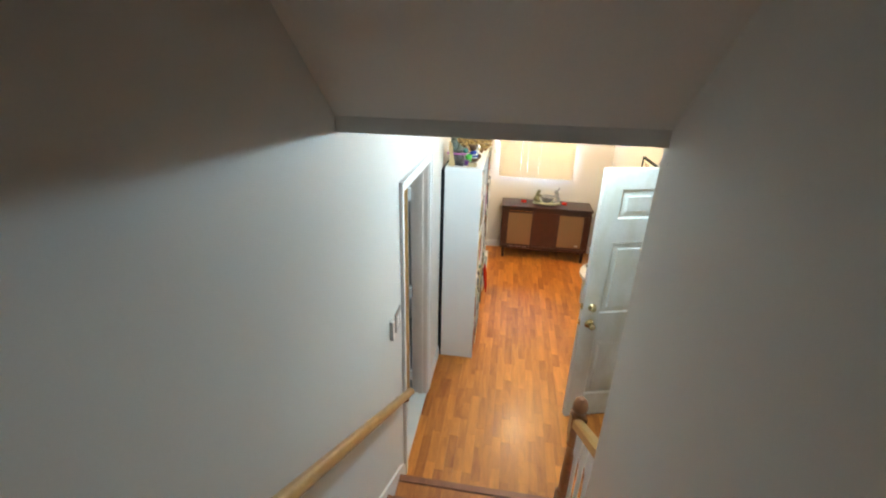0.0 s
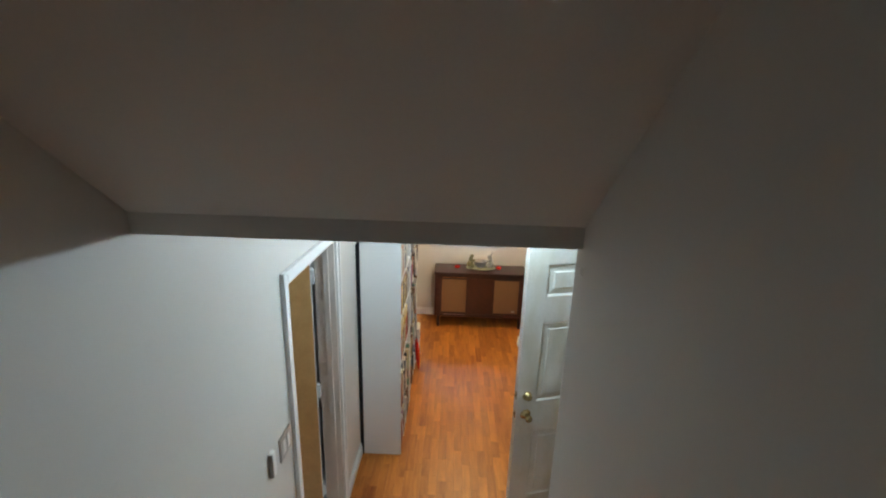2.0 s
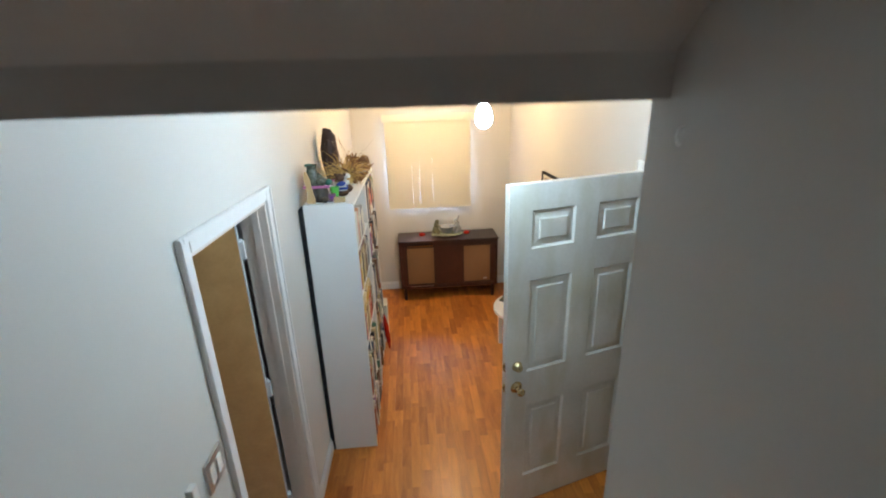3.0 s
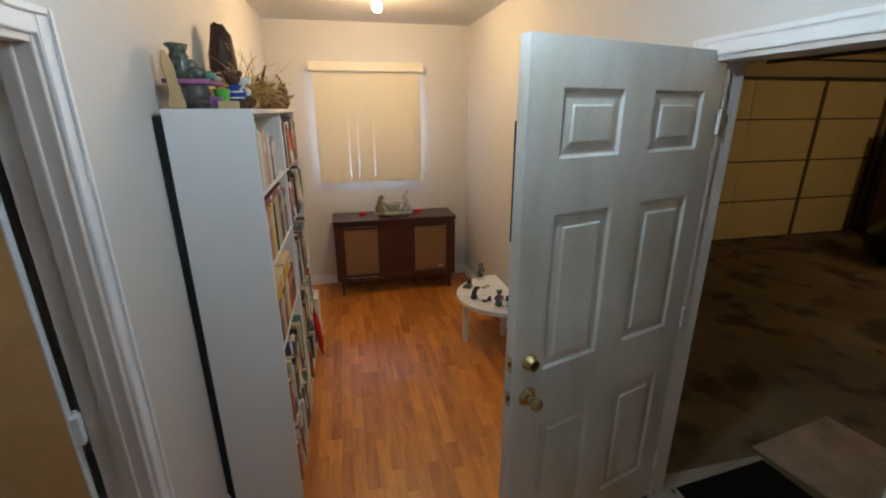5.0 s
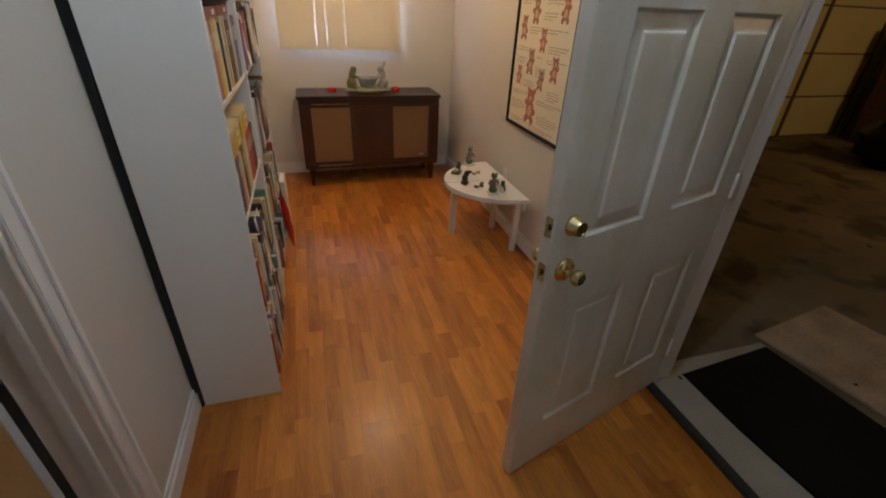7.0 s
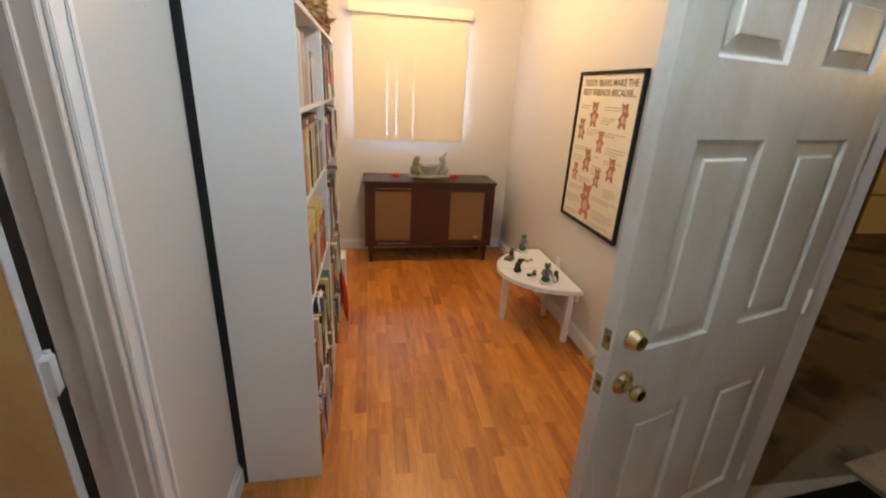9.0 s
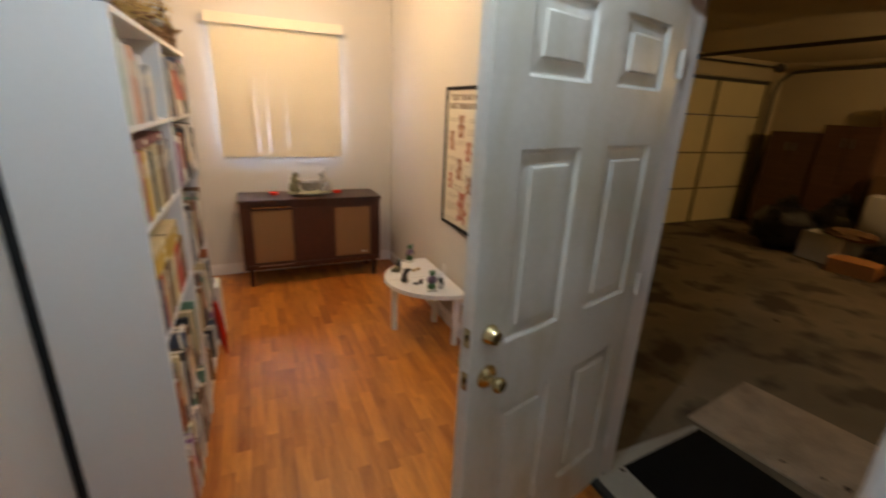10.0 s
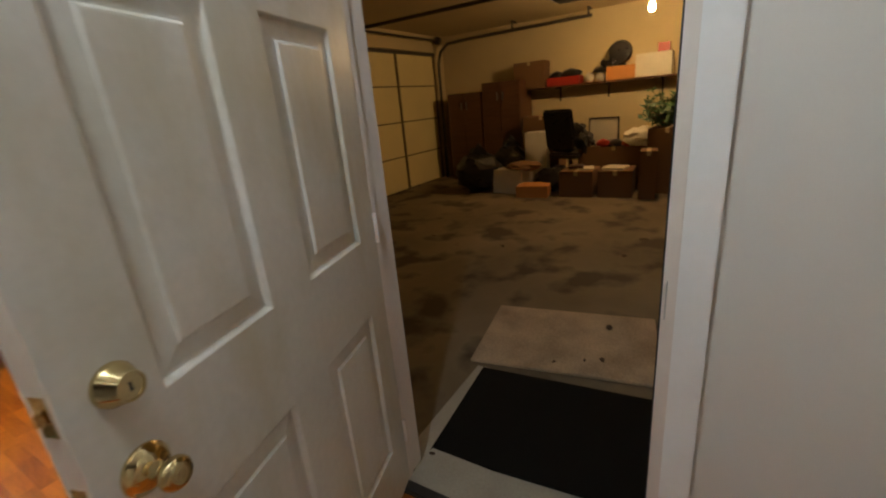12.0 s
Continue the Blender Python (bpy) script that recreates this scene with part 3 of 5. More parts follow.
for yy in (-0.16, -0.28, -0.40, -0.51):
    zt = 0.87 + (-0.04 - yy) * sl
    zb = 0.006 + RISE * (1 + int((NOSE - (NY + yy)) / RUN))
    bm = boxes((-0.03, 0.0, yy - 0.015, yy + 0.015, zb, zb + 0.2), (-0.03, 0.0, yy - 0.015, yy + 0.015, zt - 0.15, zt), bevel=0.002)
    lathe(bm, [(0.013, zb + 0.2), (0.011, (zb + zt) / 2), (0.013, zt - 0.15)], 10, (-0.015, yy, 0))
    part("baluster", bm, M["trim"], nw, "white turned baluster")

# ---- switches, outlet ----
sw = thing("light_switch", "satin nickel plate with two white rocker switches", "light switch", (XL, 2.145, 1.345))
part("plate", boxes((0, 0.009, -0.058, 0.058, -0.058, 0.058), bevel=0.002), M["nickel"], sw)
for y in (-0.024, 0.024):
    part("rocker", boxes((0.009, 0.0125, y - 0.016, y + 0.016, -0.033, 0.033), bevel=0.0015), M["plate"], sw)
sw2 = thing("wall_thermostat", "narrow white control on the wall", "control", (XL, 2.0, 1.365))
part("body", boxes((0, 0.020, -0.016, 0.016, -0.058, 0.058), bevel=0.003), M["plate"], sw2)
# the thin shadow beside the control, built as a grey strip
part("band", boxes((0.002, 0.02, -0.0192, -0.0162, -0.056, 0.056)), M["steel"], sw2, "thin grey strip standing in for the shadow at the control's edge")
ol = thing("outlet", "white wall outlet above the baseboard", "outlet", (XR, 5.02, 0.41))
part("plate", boxes((-0.005, 0, -0.035, 0.035, -0.057, 0.057), bevel=0.002), M["plate"], ol)
for z in (-0.022, 0.022):
    part("socket", boxes((-0.007, -0.005, -0.016, 0.016, z - 0.014, z + 0.014), bevel=0.002), M["plate"], ol)


# ---- lamps ----
def bulb(at, m, label):
    """A bare bulb in a white lampholder on the ceiling."""
    b = thing("ceiling_bulb", label, "ceiling light", at)
    bm = bmesh.new()
    lathe(bm, [(0.055, 0.0), (0.055, -0.008), (0.03, -0.018), (0.022, -0.022), (0.022, -0.045)], 24)
    part("lampholder", bm, M["socket"], b, smooth=True)
    bm = bmesh.new()
    lathe(bm, [(0.014, -0.045), (0.018, -0.06), (0.03, -0.085), (0.034, -0.105), (0.031, -0.124), (0.02, -0.138), (0.006, -0.143)], 20)
    part("bulb", bm, m, b, "lit bare bulb", True)
    return b


bulb((0.60, 2.77, ZHALL), M["bulb_cool"], "bare cool-white bulb in a white ceiling lampholder")
bulb((0.56, 5.3, ZROOM), M["bulb_warm"], "bare warm bulb in a white ceiling lampholder")
gb = bulb((6.9, 3.1, 2.34), M["bulb_garage"], "bare yellowish bulb hung from the garage ceiling")
part("cord", boxes((-0.006, 0.006, -0.006, 0.006, 0.0, GZ - 2.34)), M["rubber"], gb, "dark cord")

# ---- vertical blind ----
bl = thing("vertical_blind", "drawn cream vertical blind with valance", "blind", (0.0, 6.45, 1.15))
part("valance", boxes((-0.025, 1.085, -0.045, -0.033, 1.085, 1.17), (-0.025, -0.013, -0.033, 0.062, 1.085, 1.17), (1.073, 1.085, -0.033, 0.062, 1.085, 1.17), bevel=0.003), M["valance"], bl)
part("head_rail", boxes((0.0, 1.06, -0.015, 0.03, 1.095, 1.14), bevel=0.003), M["valance"], bl)
random.seed(5)
for k in range(13):
    bm = boxes((-0.0445, 0.0445, 0.0, 0.0016, 0.0, 1.09))
    v = part("vane", bm, M["vane"], bl)
    low, high = {3: (0.0186, 0.0155), 4: (0.0092, 0.0078), 6: (0.0091, 0.0077)}.get(k, (0.0, 0.0))
    v.matrix_basis = pose(0.045 + k * 0.0808 - low, 0.002, 0.0, 0, math.degrees((low - high) / 1.09), 2.2 + random.uniform(-0.6, 0.6))

# ---- console ----
cs = thing("stereo_console", "dark mahogany stereo console on short legs, tan speaker cloth", "console", (0.098, 6.10, 0.0))
W, D, H = 1.25, 0.40, 0.815
part("top", boxes((-0.012, W + 0.012, -0.014, D, H - 0.028, H), bevel=0.005), M["console"], cs)
part("side_panel", boxes((0.0, 0.03, 0, D, 0.17, H - 0.028)), M["console"], cs)
part("side_panel", boxes((W - 0.03, W, 0, D, 0.17, H - 0.028)), M["console"], cs)
part("back_panel", boxes((0.03, W - 0.03, D - 0.012, D - 0.003, 0.17, H - 0.028)), M["console"], cs)
part("bottom_panel", boxes((0.03, W - 0.03, 0.01, D - 0.012, 0.17, 0.195)), M["console"], cs)
part("top_rail", boxes((0.03, W - 0.03, 0.004, 0.03, 0.735, H - 0.028), bevel=0.003), M["console"], cs)
part("lower_rail", boxes((0.03, W - 0.03, -0.006, 0.03, 0.165, 0.215), bevel=0.005), M["console"], cs)
part("stile", boxes((0.03, 0.085, 0.004, 0.03, 0.215, 0.735), bevel=0.003), M["console"], cs)
part("stile", boxes((W - 0.085, W - 0.03, 0.004, 0.03, 0.215, 0.735), bevel=0.003), M["console"], cs)
part("sliding_door", boxes((0.445, 0.805, 0.006, 0.026, 0.215, 0.735), bevel=0.002), M["console"], cs)
for a, b in ((0.085, 0.445), (0.805, W - 0.085)):
    sp = part("speaker_front", boxes((a + 0.012, b - 0.012, 0.014, 0.03, 0.232, 0.718)), M["cloth"], cs, "tan woven speaker cloth")
    part("surround", boxes((a, a + 0.0118, 0.006, 0.03, 0.2152, 0.7348), (b - 0.0118, b, 0.006, 0.03, 0.2152, 0.7348), (a + 0.012, b - 0.012, 0.006, 0.03, 0.7182, 0.7348), (a + 0.012, b - 0.012, 0.006, 0.03, 0.2152, 0.2318)), M["console"], sp)
part("pull", boxes((0.11, 0.43, -0.002, 0.0038, 0.742, 0.75), bevel=0.0015), M["brass"], cs, "thin bright metal pull")
part("pull", boxes((0.12, 0.42, -0.008, -0.0062, 0.2, 0.206), bevel=0.0005), M["steel"], cs, "thin bright metal strip")
part("badge", boxes((1.07, 1.115, 0.010, 0.0138, 0.255, 0.272), bevel=0.001), M["steel"], cs, "small dark badge")
for x, y in ((0.03, 0.02), (W - 0.08, 0.02), (0.03, D - 0.07), (W - 0.08, D - 0.07)):
    bm = bmesh.new()
    t = [(x, y), (x + 0.05, y), (x + 0.05, y + 0.05), (x, y + 0.05)]
    top = [bm.verts.new((a, b, 0.17)) for a, b in t]
    bot = [bm.verts.new((x + 0.025 + (a - x - 0.025) * 0.6, y + 0.025 + (b - y - 0.025) * 0.6, 0)) for a, b in t]
    for k in range(4):
        bm.faces.new((bot[k], bot[(k + 1) % 4], top[(k + 1) % 4], top[k]))
    bm.faces.new(top)
    bm.faces.new(bot)
    part("leg", bm, M["console"], cs)

colour("stone_green", (0.30, 0.31, 0.22), 0.7, var=0.3, scale=30, bump=0.3)
colour("grey_stone", (0.34, 0.34, 0.34), 0.6, var=0.25, scale=30, bump=0.3)
colour("red_glass", (0.55, 0.03, 0.015), 0.15)


def planter(at):
    """A bowl between two crouching garden figures on one mossy base: one cast piece."""
    sh = [("blob", "stone_green", (0, 0, 0.018), (0.165, 0.085, 0.019), 0.15, 3),
          ("lathe", "grey_stone", [(0.035, 0.02), (0.05, 0.04), (0.075, 0.095), (0.08, 0.102), (0.072, 0.1), (0.045, 0.05), (0.01, 0.045)], 24)]
    for s, m in ((-1, "olive"), (1, "grey_stone")):
        x = s * 0.118
        sh += [("blob", m, (x, 0, 0.062), (0.038, 0.038, 0.046), 0.2, 2, s), ("blob", m, (x - s * 0.008, 0, 0.118), (0.027, 0.029, 0.04), 0.2, 2, s + 3), ("blob", m, (x - s * 0.02, 0, 0.155), (0.024, 0.022, 0.022), 0.2, 2, s + 5)]
        for yy in (-0.022, 0.022):
            sh += [("tube", m, [(x - s * 0.01, yy, 0.125), (x - s * 0.035, yy, 0.105), (x - s * 0.055, yy * 0.7, 0.1)], 0.009), ("blob", m, (x - s * 0.025, yy * 1.3, 0.04), (0.022, 0.014, 0.022), 0.1, 2, 9)]
            if s > 0:
                sh.append(("tube", m, [(x - 0.012, yy * 0.5, 0.165), (x + 0.004, yy * 0.6, 0.185), (x + 0.012, yy * 0.7, 0.21)], 0.008, 6, 0.5))
    ob = figure("garden_planter", "grey-green stone planter bowl between two crouching animal figures", "ornament", at, sh)
    ob.scale = (1.22, 1.22, 1.22)


for x in (0.40, 0.98):
    bm = bmesh.new()
    lathe(bm, [(0.03, 0), (0.038, 0.004), (0.04, 0.022), (0.036, 0.026), (0.034, 0.022), (0.01, 0.012)], 18)
    solid("candle_dish", bm, M["red_glass"], "small red glass candle dish on the console", "candle holder", "dishes on the console", smooth=True, at=pose(x, 6.33, 0.815))

# ---- bookcases ----
def bookcase(at, w, h=1.885, dep=0.31, shelves=(0.09, 0.46, 0.845, 1.245, 1.56)):
    """White bookcase; its open front looks to +x, it runs along +y."""
    b = thing("bookcase", "tall white laminate bookcase full of books", "bookcase", at, group="bookcases along the wall")
    t = 0.019
    part("side", boxes((0, dep, 0, t, 0, h - t), bevel=0.001), M["white"], b)
    part("side", boxes((0, dep, w - t, w, 0, h - t), bevel=0.001), M["white"], b)
    part("top", boxes((0, dep, 0, w, h - t, h), bevel=0.001), M["white"], b)
    part("back", boxes((0.0, 0.006, t, w - t, 0.06, h - t)), M["back"], b)
    part("plinth", boxes((dep - 0.03, dep - 0.012, t, w - t, 0, 0.072)), M["white"], b)
    for z in shelves:
        part("shelf", boxes((0.006, dep - 0.004, t, w - t, z - t, z), bevel=0.001), M["white"], b)
    return b


BX, BY, BW = -0.379, 3.62, 0.755
bookcase((BX, BY, 0), BW)
bookcase((BX, BY + BW + 0.004, 0), BW)
# no real board: a black solid paints the bookcases' shade on the wall
solid("backing_board", boxes((XL + 0.002, BX - 0.004, BY - 0.004, BY + 1.5, 0.0, 1.86)), M["black"], "black strip standing in for the shade in the gap behind the bookcases", "board")

COVERS = [(0.30, 0.05, 0.04), (0.62, 0.52, 0.30), (0.58, 0.40, 0.05), (0.70, 0.66, 0.58), (0.12, 0.14, 0.20), (0.05, 0.05, 0.055), (0.42, 0.13, 0.05), (0.45, 0.44, 0.40),
          (0.35, 0.16, 0.30), (0.16, 0.30, 0.22), (0.66, 0.30, 0.14), (0.20, 0.11, 0.06), (0.72, 0.70, 0.66), (0.55, 0.09, 0.06),
          (0.42, 0.56, 0.43), (0.64, 0.47, 0.38), (0.50, 0.07, 0.34), (0.13, 0.018, 0.025)]
COVM = [mat("book_cover", c, 0.5, 0.15, 12, 90, 0.05) for c in COVERS]
PAGE = mat("page_edges", (0.66, 0.58, 0.44), 0.85, 0.2, 3, 300, 0.3, stretch=(1, 30, 1))
LABELW = mat("spine_lettering", (0.72, 0.68, 0.55), 0.6, 0.1)
rng = random.Random(11)
DARKER = (5, 11, 7, 1, 12, 4, 3, 9, 11, 5, 1, 8, 12, 6)


def book(x1, y, z, t, h, d, m, lean=0.0, flat=False, grp="books on the bookcases"):
    """A bound book: a cover wrapped round a page block, its spine to +x at x1."""
    bm = boxes((-d, 0, 0, 0.003, 0, h), (-d, 0, t - 0.003, t, 0, h), (-0.004, 0.0, 0.003, t - 0.003, 0, h))
    ob = part("book", bm, m, None, "")
    tagged(ob, ("book lying flat on a bookcase shelf" if flat else "upright worn book on a bookcase shelf"), "book", grp)
    part("page_block", boxes((-d + 0.004, -0.0045, 0.0032, t - 0.0032, 0.004, h - 0.004)), PAGE, ob)
    if t > 0.018:
        part("spine_label", boxes((0.0001, 0.0006, t * 0.25, t * 0.75, h * 0.62, h * 0.62 + min(0.05, h * 0.25))), LABELW, ob, "pale bars of lettering")
    ob.matrix_basis = pose(x1, y, z, lean, 0, 0) if not flat else pose(x1, y, z, -90, 0, 0) @ Matrix.Translation((0, -t, 0))
    return ob


def fill(y0, y1, z, hmax, dense=1.0):
    y = y0
    while y < y1 - 0.03:
        if rng.random() > dense:
            y += rng.uniform(0.05, 0.16)
            continue
        t = rng.uniform(0.014, 0.042)
        if y + t > y1:
            break
        h = min(hmax, rng.uniform(0.19, 0.29))
        d = min(0.24, h * rng.uniform(0.68, 0.8))
        book(-0.055 - rng.uniform(0.0, 0.025), y, z, t, h, d, COVM[rng.choice(DARKER)])
        y += t + 0.0008


SH = [0.09, 0.46, 0.845, 1.245, 1.56]
y0, y1, y2, y3 = BY + 0.025, BY + BW - 0.025, BY + BW + 0.03, BY + 2 * BW - 0.025
# the near unit, shelf by shelf: some shelves hold few books
def row(shelf, spec, times, y):
    """Runs of alike books, side by side."""
    for m, t, h in spec:
        for _ in range(times):
            book(-0.074 - rng.uniform(0.0, 0.006), y, SH[shelf], t, h - rng.uniform(0.0, 0.003), 0.2, COVM[m])
            y += t + 0.0008


row(4, ((9, 0.018, 0.272), (14, 0.024, 0.27), (3, 0.026, 0.245), (12, 0.02, 0.235), (15, 0.028, 0.24), (15, 0.02, 0.232), (10, 0.03, 0.24), (10, 0.026, 0.238), (6, 0.022, 0.23), (7, 0.03, 0.2), (12, 0.034, 0.22)), 1, y0 + 0.03)
row(4, ((4, 0.03, 0.19), (12, 0.028, 0.18), (7, 0.026, 0.2)), 2, y0 + 0.33)
row(3, ((14, 0.026, 0.235), (7, 0.024, 0.232), (16, 0.02, 0.235), (2, 0.03, 0.235), (2, 0.022, 0.228), (11, 0.014, 0.235), (1, 0.036, 0.235), (1, 0.03, 0.23), (5, 0.018, 0.22), (12, 0.026, 0.2)), 1, y0 + 0.03)
row(3, ((1, 0.03, 0.235), (11, 0.026, 0.22), (7, 0.03, 0.235), (4, 0.024, 0.23)), 3, y0 + 0.31)
row(2, ((4, 0.024, 0.205), (7, 0.022, 0.205), (4, 0.018, 0.198), (13, 0.03, 0.205), (12, 0.022, 0.2), (1, 0.03, 0.205), (11, 0.024, 0.205), (15, 0.02, 0.2), (11, 0.03, 0.205)), 1, y0 + 0.03)
row(2, ((1, 0.03, 0.205), (13, 0.026, 0.205), (11, 0.03, 0.2)), 4, y0 + 0.29)
for a in (0.06, 0.33):
    book(-0.085, y0 + a, SH[3] + 0.2352, 0.032, 0.26, 0.22, COVM[17], 0, True)
    for k, (m, t) in enumerate(((2, 0.03), (2, 0.034), (1, 0.022))):
        book(-0.08, y0 + a + 0.005, SH[2] + 0.2052 + (0, 0.031, 0.066)[k], t, 0.24, 0.21, COVM[m], 0, True)
fill(y0, y1, SH[1], 0.3)
fill(y0, y1, SH[0], 0.3)
for z, hm in zip(SH, (0.3, 0.33, 0.33, 0.27, 0.28)):
    fill(y2, y3, z, hm, 0.97)
# loose things that stick out of the shelves
paper = colour("pale_paper", (0.72, 0.70, 0.64), 0.8)
dark = colour("dark_print", (0.05, 0.045, 0.06), 0.5)
for y, z, w, h, m, x in ((4.45, 1.56, 0.12, 0.27, dark, -0.055), (4.62, 1.56, 0.16, 0.25, paper, -0.05), (4.83, 1.56, 0.12, 0.24, dark, -0.05), (4.5, 1.245, 0.1, 0.22, paper, -0.05),
                         (3.68, 0.46, 0.1, 0.26, dark, -0.05), (3.85, 0.46, 0.13, 0.29, paper, -0.048), (4.08, 0.46, 0.12, 0.25, dark, -0.05), (3.74, 0.09, 0.12, 0.27, paper, -0.048), (4.02, 0.09, 0.14, 0.3, dark, -0.05),
                         (4.52, 0.46, 0.13, 0.27, dark, -0.045), (4.8, 0.46, 0.13, 0.24, paper, -0.045), (4.66, 1.245, 0.14, 0.26, dark, -0.045), (4.9, 1.245, 0.12, 0.2, paper, -0.045), (4.5, 0.845, 0.14, 0.26, paper, -0.05), (4.72, 0.845, 0.12, 0.3, dark, -0.045), (4.9, 0.845, 0.12, 0.22, paper, -0.045)):
    cd = solid("picture_card", boxes((0, 0.004, 0, w, 0, h), bevel=0.001), m, "propped card in front of the books", "card", "cards on the bookcases", at=pose(x - 0.012, y, z, 0, -4, 0))
    part("print_patch", boxes((0.0041, 0.0047, w * 0.12, w * 0.88, h * 0.3, h * 0.85)), rng.choice(COVM), cd, "blurred printed patch")

# ---- half-round table and what stands on it ----
tb = thing("side_table", "white half-round table in two leaves against the wall", "table", (1.545, 4.92, -0.015))
for s in (1, -1):
    bm = bmesh.new()
    n, R = 16, 0.468
    arc = [(0.0, s * 0.0015)] + [(-R * math.cos(a), s * max(0.0015, (R - 0.062) * math.sin(a))) for a in [math.pi / 2 * k / n for k in range(n + 1)]]
    lo, hi = [[bm.verts.new((x, y, z)) for x, y in arc] for z in (0.408, 0.44)]
    m = len(arc)
    for k in range(m):
        bm.faces.new((lo[k], lo[(k + 1) % m], hi[(k + 1) % m], hi[k]))
    bm.faces.new(lo)
    bm.faces.new(hi)
    bmesh.ops.bevel(bm, geom=[e for e in bm.edges if all(v.co.z > 0.43 for v in e.verts)], offset=0.004, segments=2, affect="EDGES")
    part("leaf", bm, M["white"], tb)
part("apron", boxes((-0.03, -0.01, -0.38, 0.38, 0.35, 0.408), (-0.36, -0.03, -0.012, 0.012, 0.35, 0.408)), M["white"], tb)
for x, y in ((-0.395, 0.03), (-0.05, -0.33), (-0.05, 0.05)):
    bm = bmesh.new()
    t = [(-0.022, -0.022), (0.022, -0.022), (0.022, 0.022), (-0.022, 0.022)]
    lo = [bm.verts.new((x + a * 0.75, y + b * 0.75, 0.015)) for a, b in t]
    hi = [bm.verts.new((x + a, y + b, 0.408)) for a, b in t]
    for k in range(4):
        bm.faces.new((lo[k], lo[(k + 1) % 4], hi[(k + 1) % 4], hi[k]))
    bm.faces.new(lo)
    bm.faces.new(hi)
    part("leg", bm, M["white"], tb)

colour("bronze", (0.035, 0.032, 0.028), 0.4, var=0.3, scale=40, bump=0.2)
colour("frog_green", (0.065, 0.165, 0.055), 0.45, var=0.2, scale=40)
colour("mauve", (0.22, 0.135, 0.20), 0.5, var=0.2, scale=40)
colour("base_white", (0.7, 0.7, 0.66), 0.5)
colour("bone_tan", (0.48, 0.36, 0.18), 0.6)
colour("olive", (0.16, 0.15, 0.08), 0.5, var=0.3, scale=40)
colour("navy", (0.02, 0.05, 0.30), 0.7, var=0.15, scale=30)
colour("stripe", (0.78, 0.78, 0.76), 0.7)
colour("dark_carving", (0.055, 0.022, 0.012), 0.42, var=0.45, scale=25, bump=0.5)
colour("driftwood", (0.21, 0.11, 0.045), 0.8, var=0.4, scale=20, bump=0.5)
colour("twig", (0.16, 0.10, 0.05), 0.8, var=0.3, scale=20)
colour("straw", (0.60, 0.41, 0.14), 0.8, var=0.3, scale=20)
colour("pink_tray", (0.42, 0.15, 0.34), 0.4)
colour("shell_grey", (0.36, 0.33, 0.28), 0.55, var=0.4, scale=35, bump=0.3)
colour("shell_dark", (0.062, 0.054, 0.044), 0.5, var=0.5, scale=35, bump=0.5)
colour("mosaic", (0.10, 0.115, 0.085), 0.25, var=0.9, scale=45, bump=0.3)
colour("teal_glaze", (0.07, 0.20, 0.16), 0.2, var=0.4, scale=20)
colour("lime", (0.10, 0.42, 0.06), 0.3)
colour("pale_wood", (0.55, 0.38, 0.18), 0.6, var=0.15, scale=6, stretch=(1, 1, 0.2))
colour("purple_card", (0.18, 0.04, 0.28), 0.5)
colour("brown_fur", (0.10, 0.05, 0.024), 0.9, var=0.4, scale=50, bump=0.6)


def figure(name, label, category, at, shapes, turn=0.0, group=""):
    """One cast piece: lumps (centre, radii, material), bars and plinths in one mesh."""
    bm, mats = bmesh.new(), []
    for kind, mname, *a in shapes:
        before = len(bm.faces)
        {"blob": blob, "tube": tube, "box": lambda b, *q: box(b, *q), "lathe": lathe}[kind](bm, *a)
        if mname not in mats:
            mats.append(mname)
        bm.faces.ensure_lookup_table()
        for f in bm.faces[before:]:
            f.material_index = mats.index(mname)
    ob = solid(name, bm, M[mats[0]], label, category, group, smooth=True, at=pose(*at, 0, 0, turn))
    for q in mats[1:]:
        ob.data.materials.append(M[q])
    return ob


planter((0.72, 6.29, 0.815))
TZ = 0.425
for at, turn in (((1.375, 5.27, TZ), 20), ((1.335, 4.665, TZ), -10)):
    figure("frog_figurine", "small green and mauve frog figurine on a white plinth", "figurine", at,
           [("box", "base_white", -0.036, 0.036, -0.036, 0.036, 0, 0.012), ("blob", "frog_green", (0, 0, 0.03), (0.032, 0.03, 0.022), 0.2), ("blob", "frog_green", (0.012, 0.014, 0.05), (0.012, 0.012, 0.022)),
            ("blob", "frog_green", (-0.012, 0.014, 0.05), (0.012, 0.012, 0.022)), ("blob", "mauve", (0, 0, 0.082), (0.024, 0.021, 0.032), 0.15), ("tube", "mauve", [(-0.02, 0, 0.1), (-0.035, -0.01, 0.075), (-0.02, -0.025, 0.07)], 0.007),
            ("tube", "mauve", [(0.02, 0, 0.1), (0.035, -0.01, 0.075), (0.02, -0.025, 0.07)], 0.007), ("blob", "frog_green", (0, -0.004, 0.128), (0.022, 0.024, 0.017), 0.1),
            ("blob", "frog_green", (-0.013, -0.006, 0.145), 0.008), ("blob", "frog_green", (0.013, -0.006, 0.145), 0.008)], turn, "figurines on the side table")
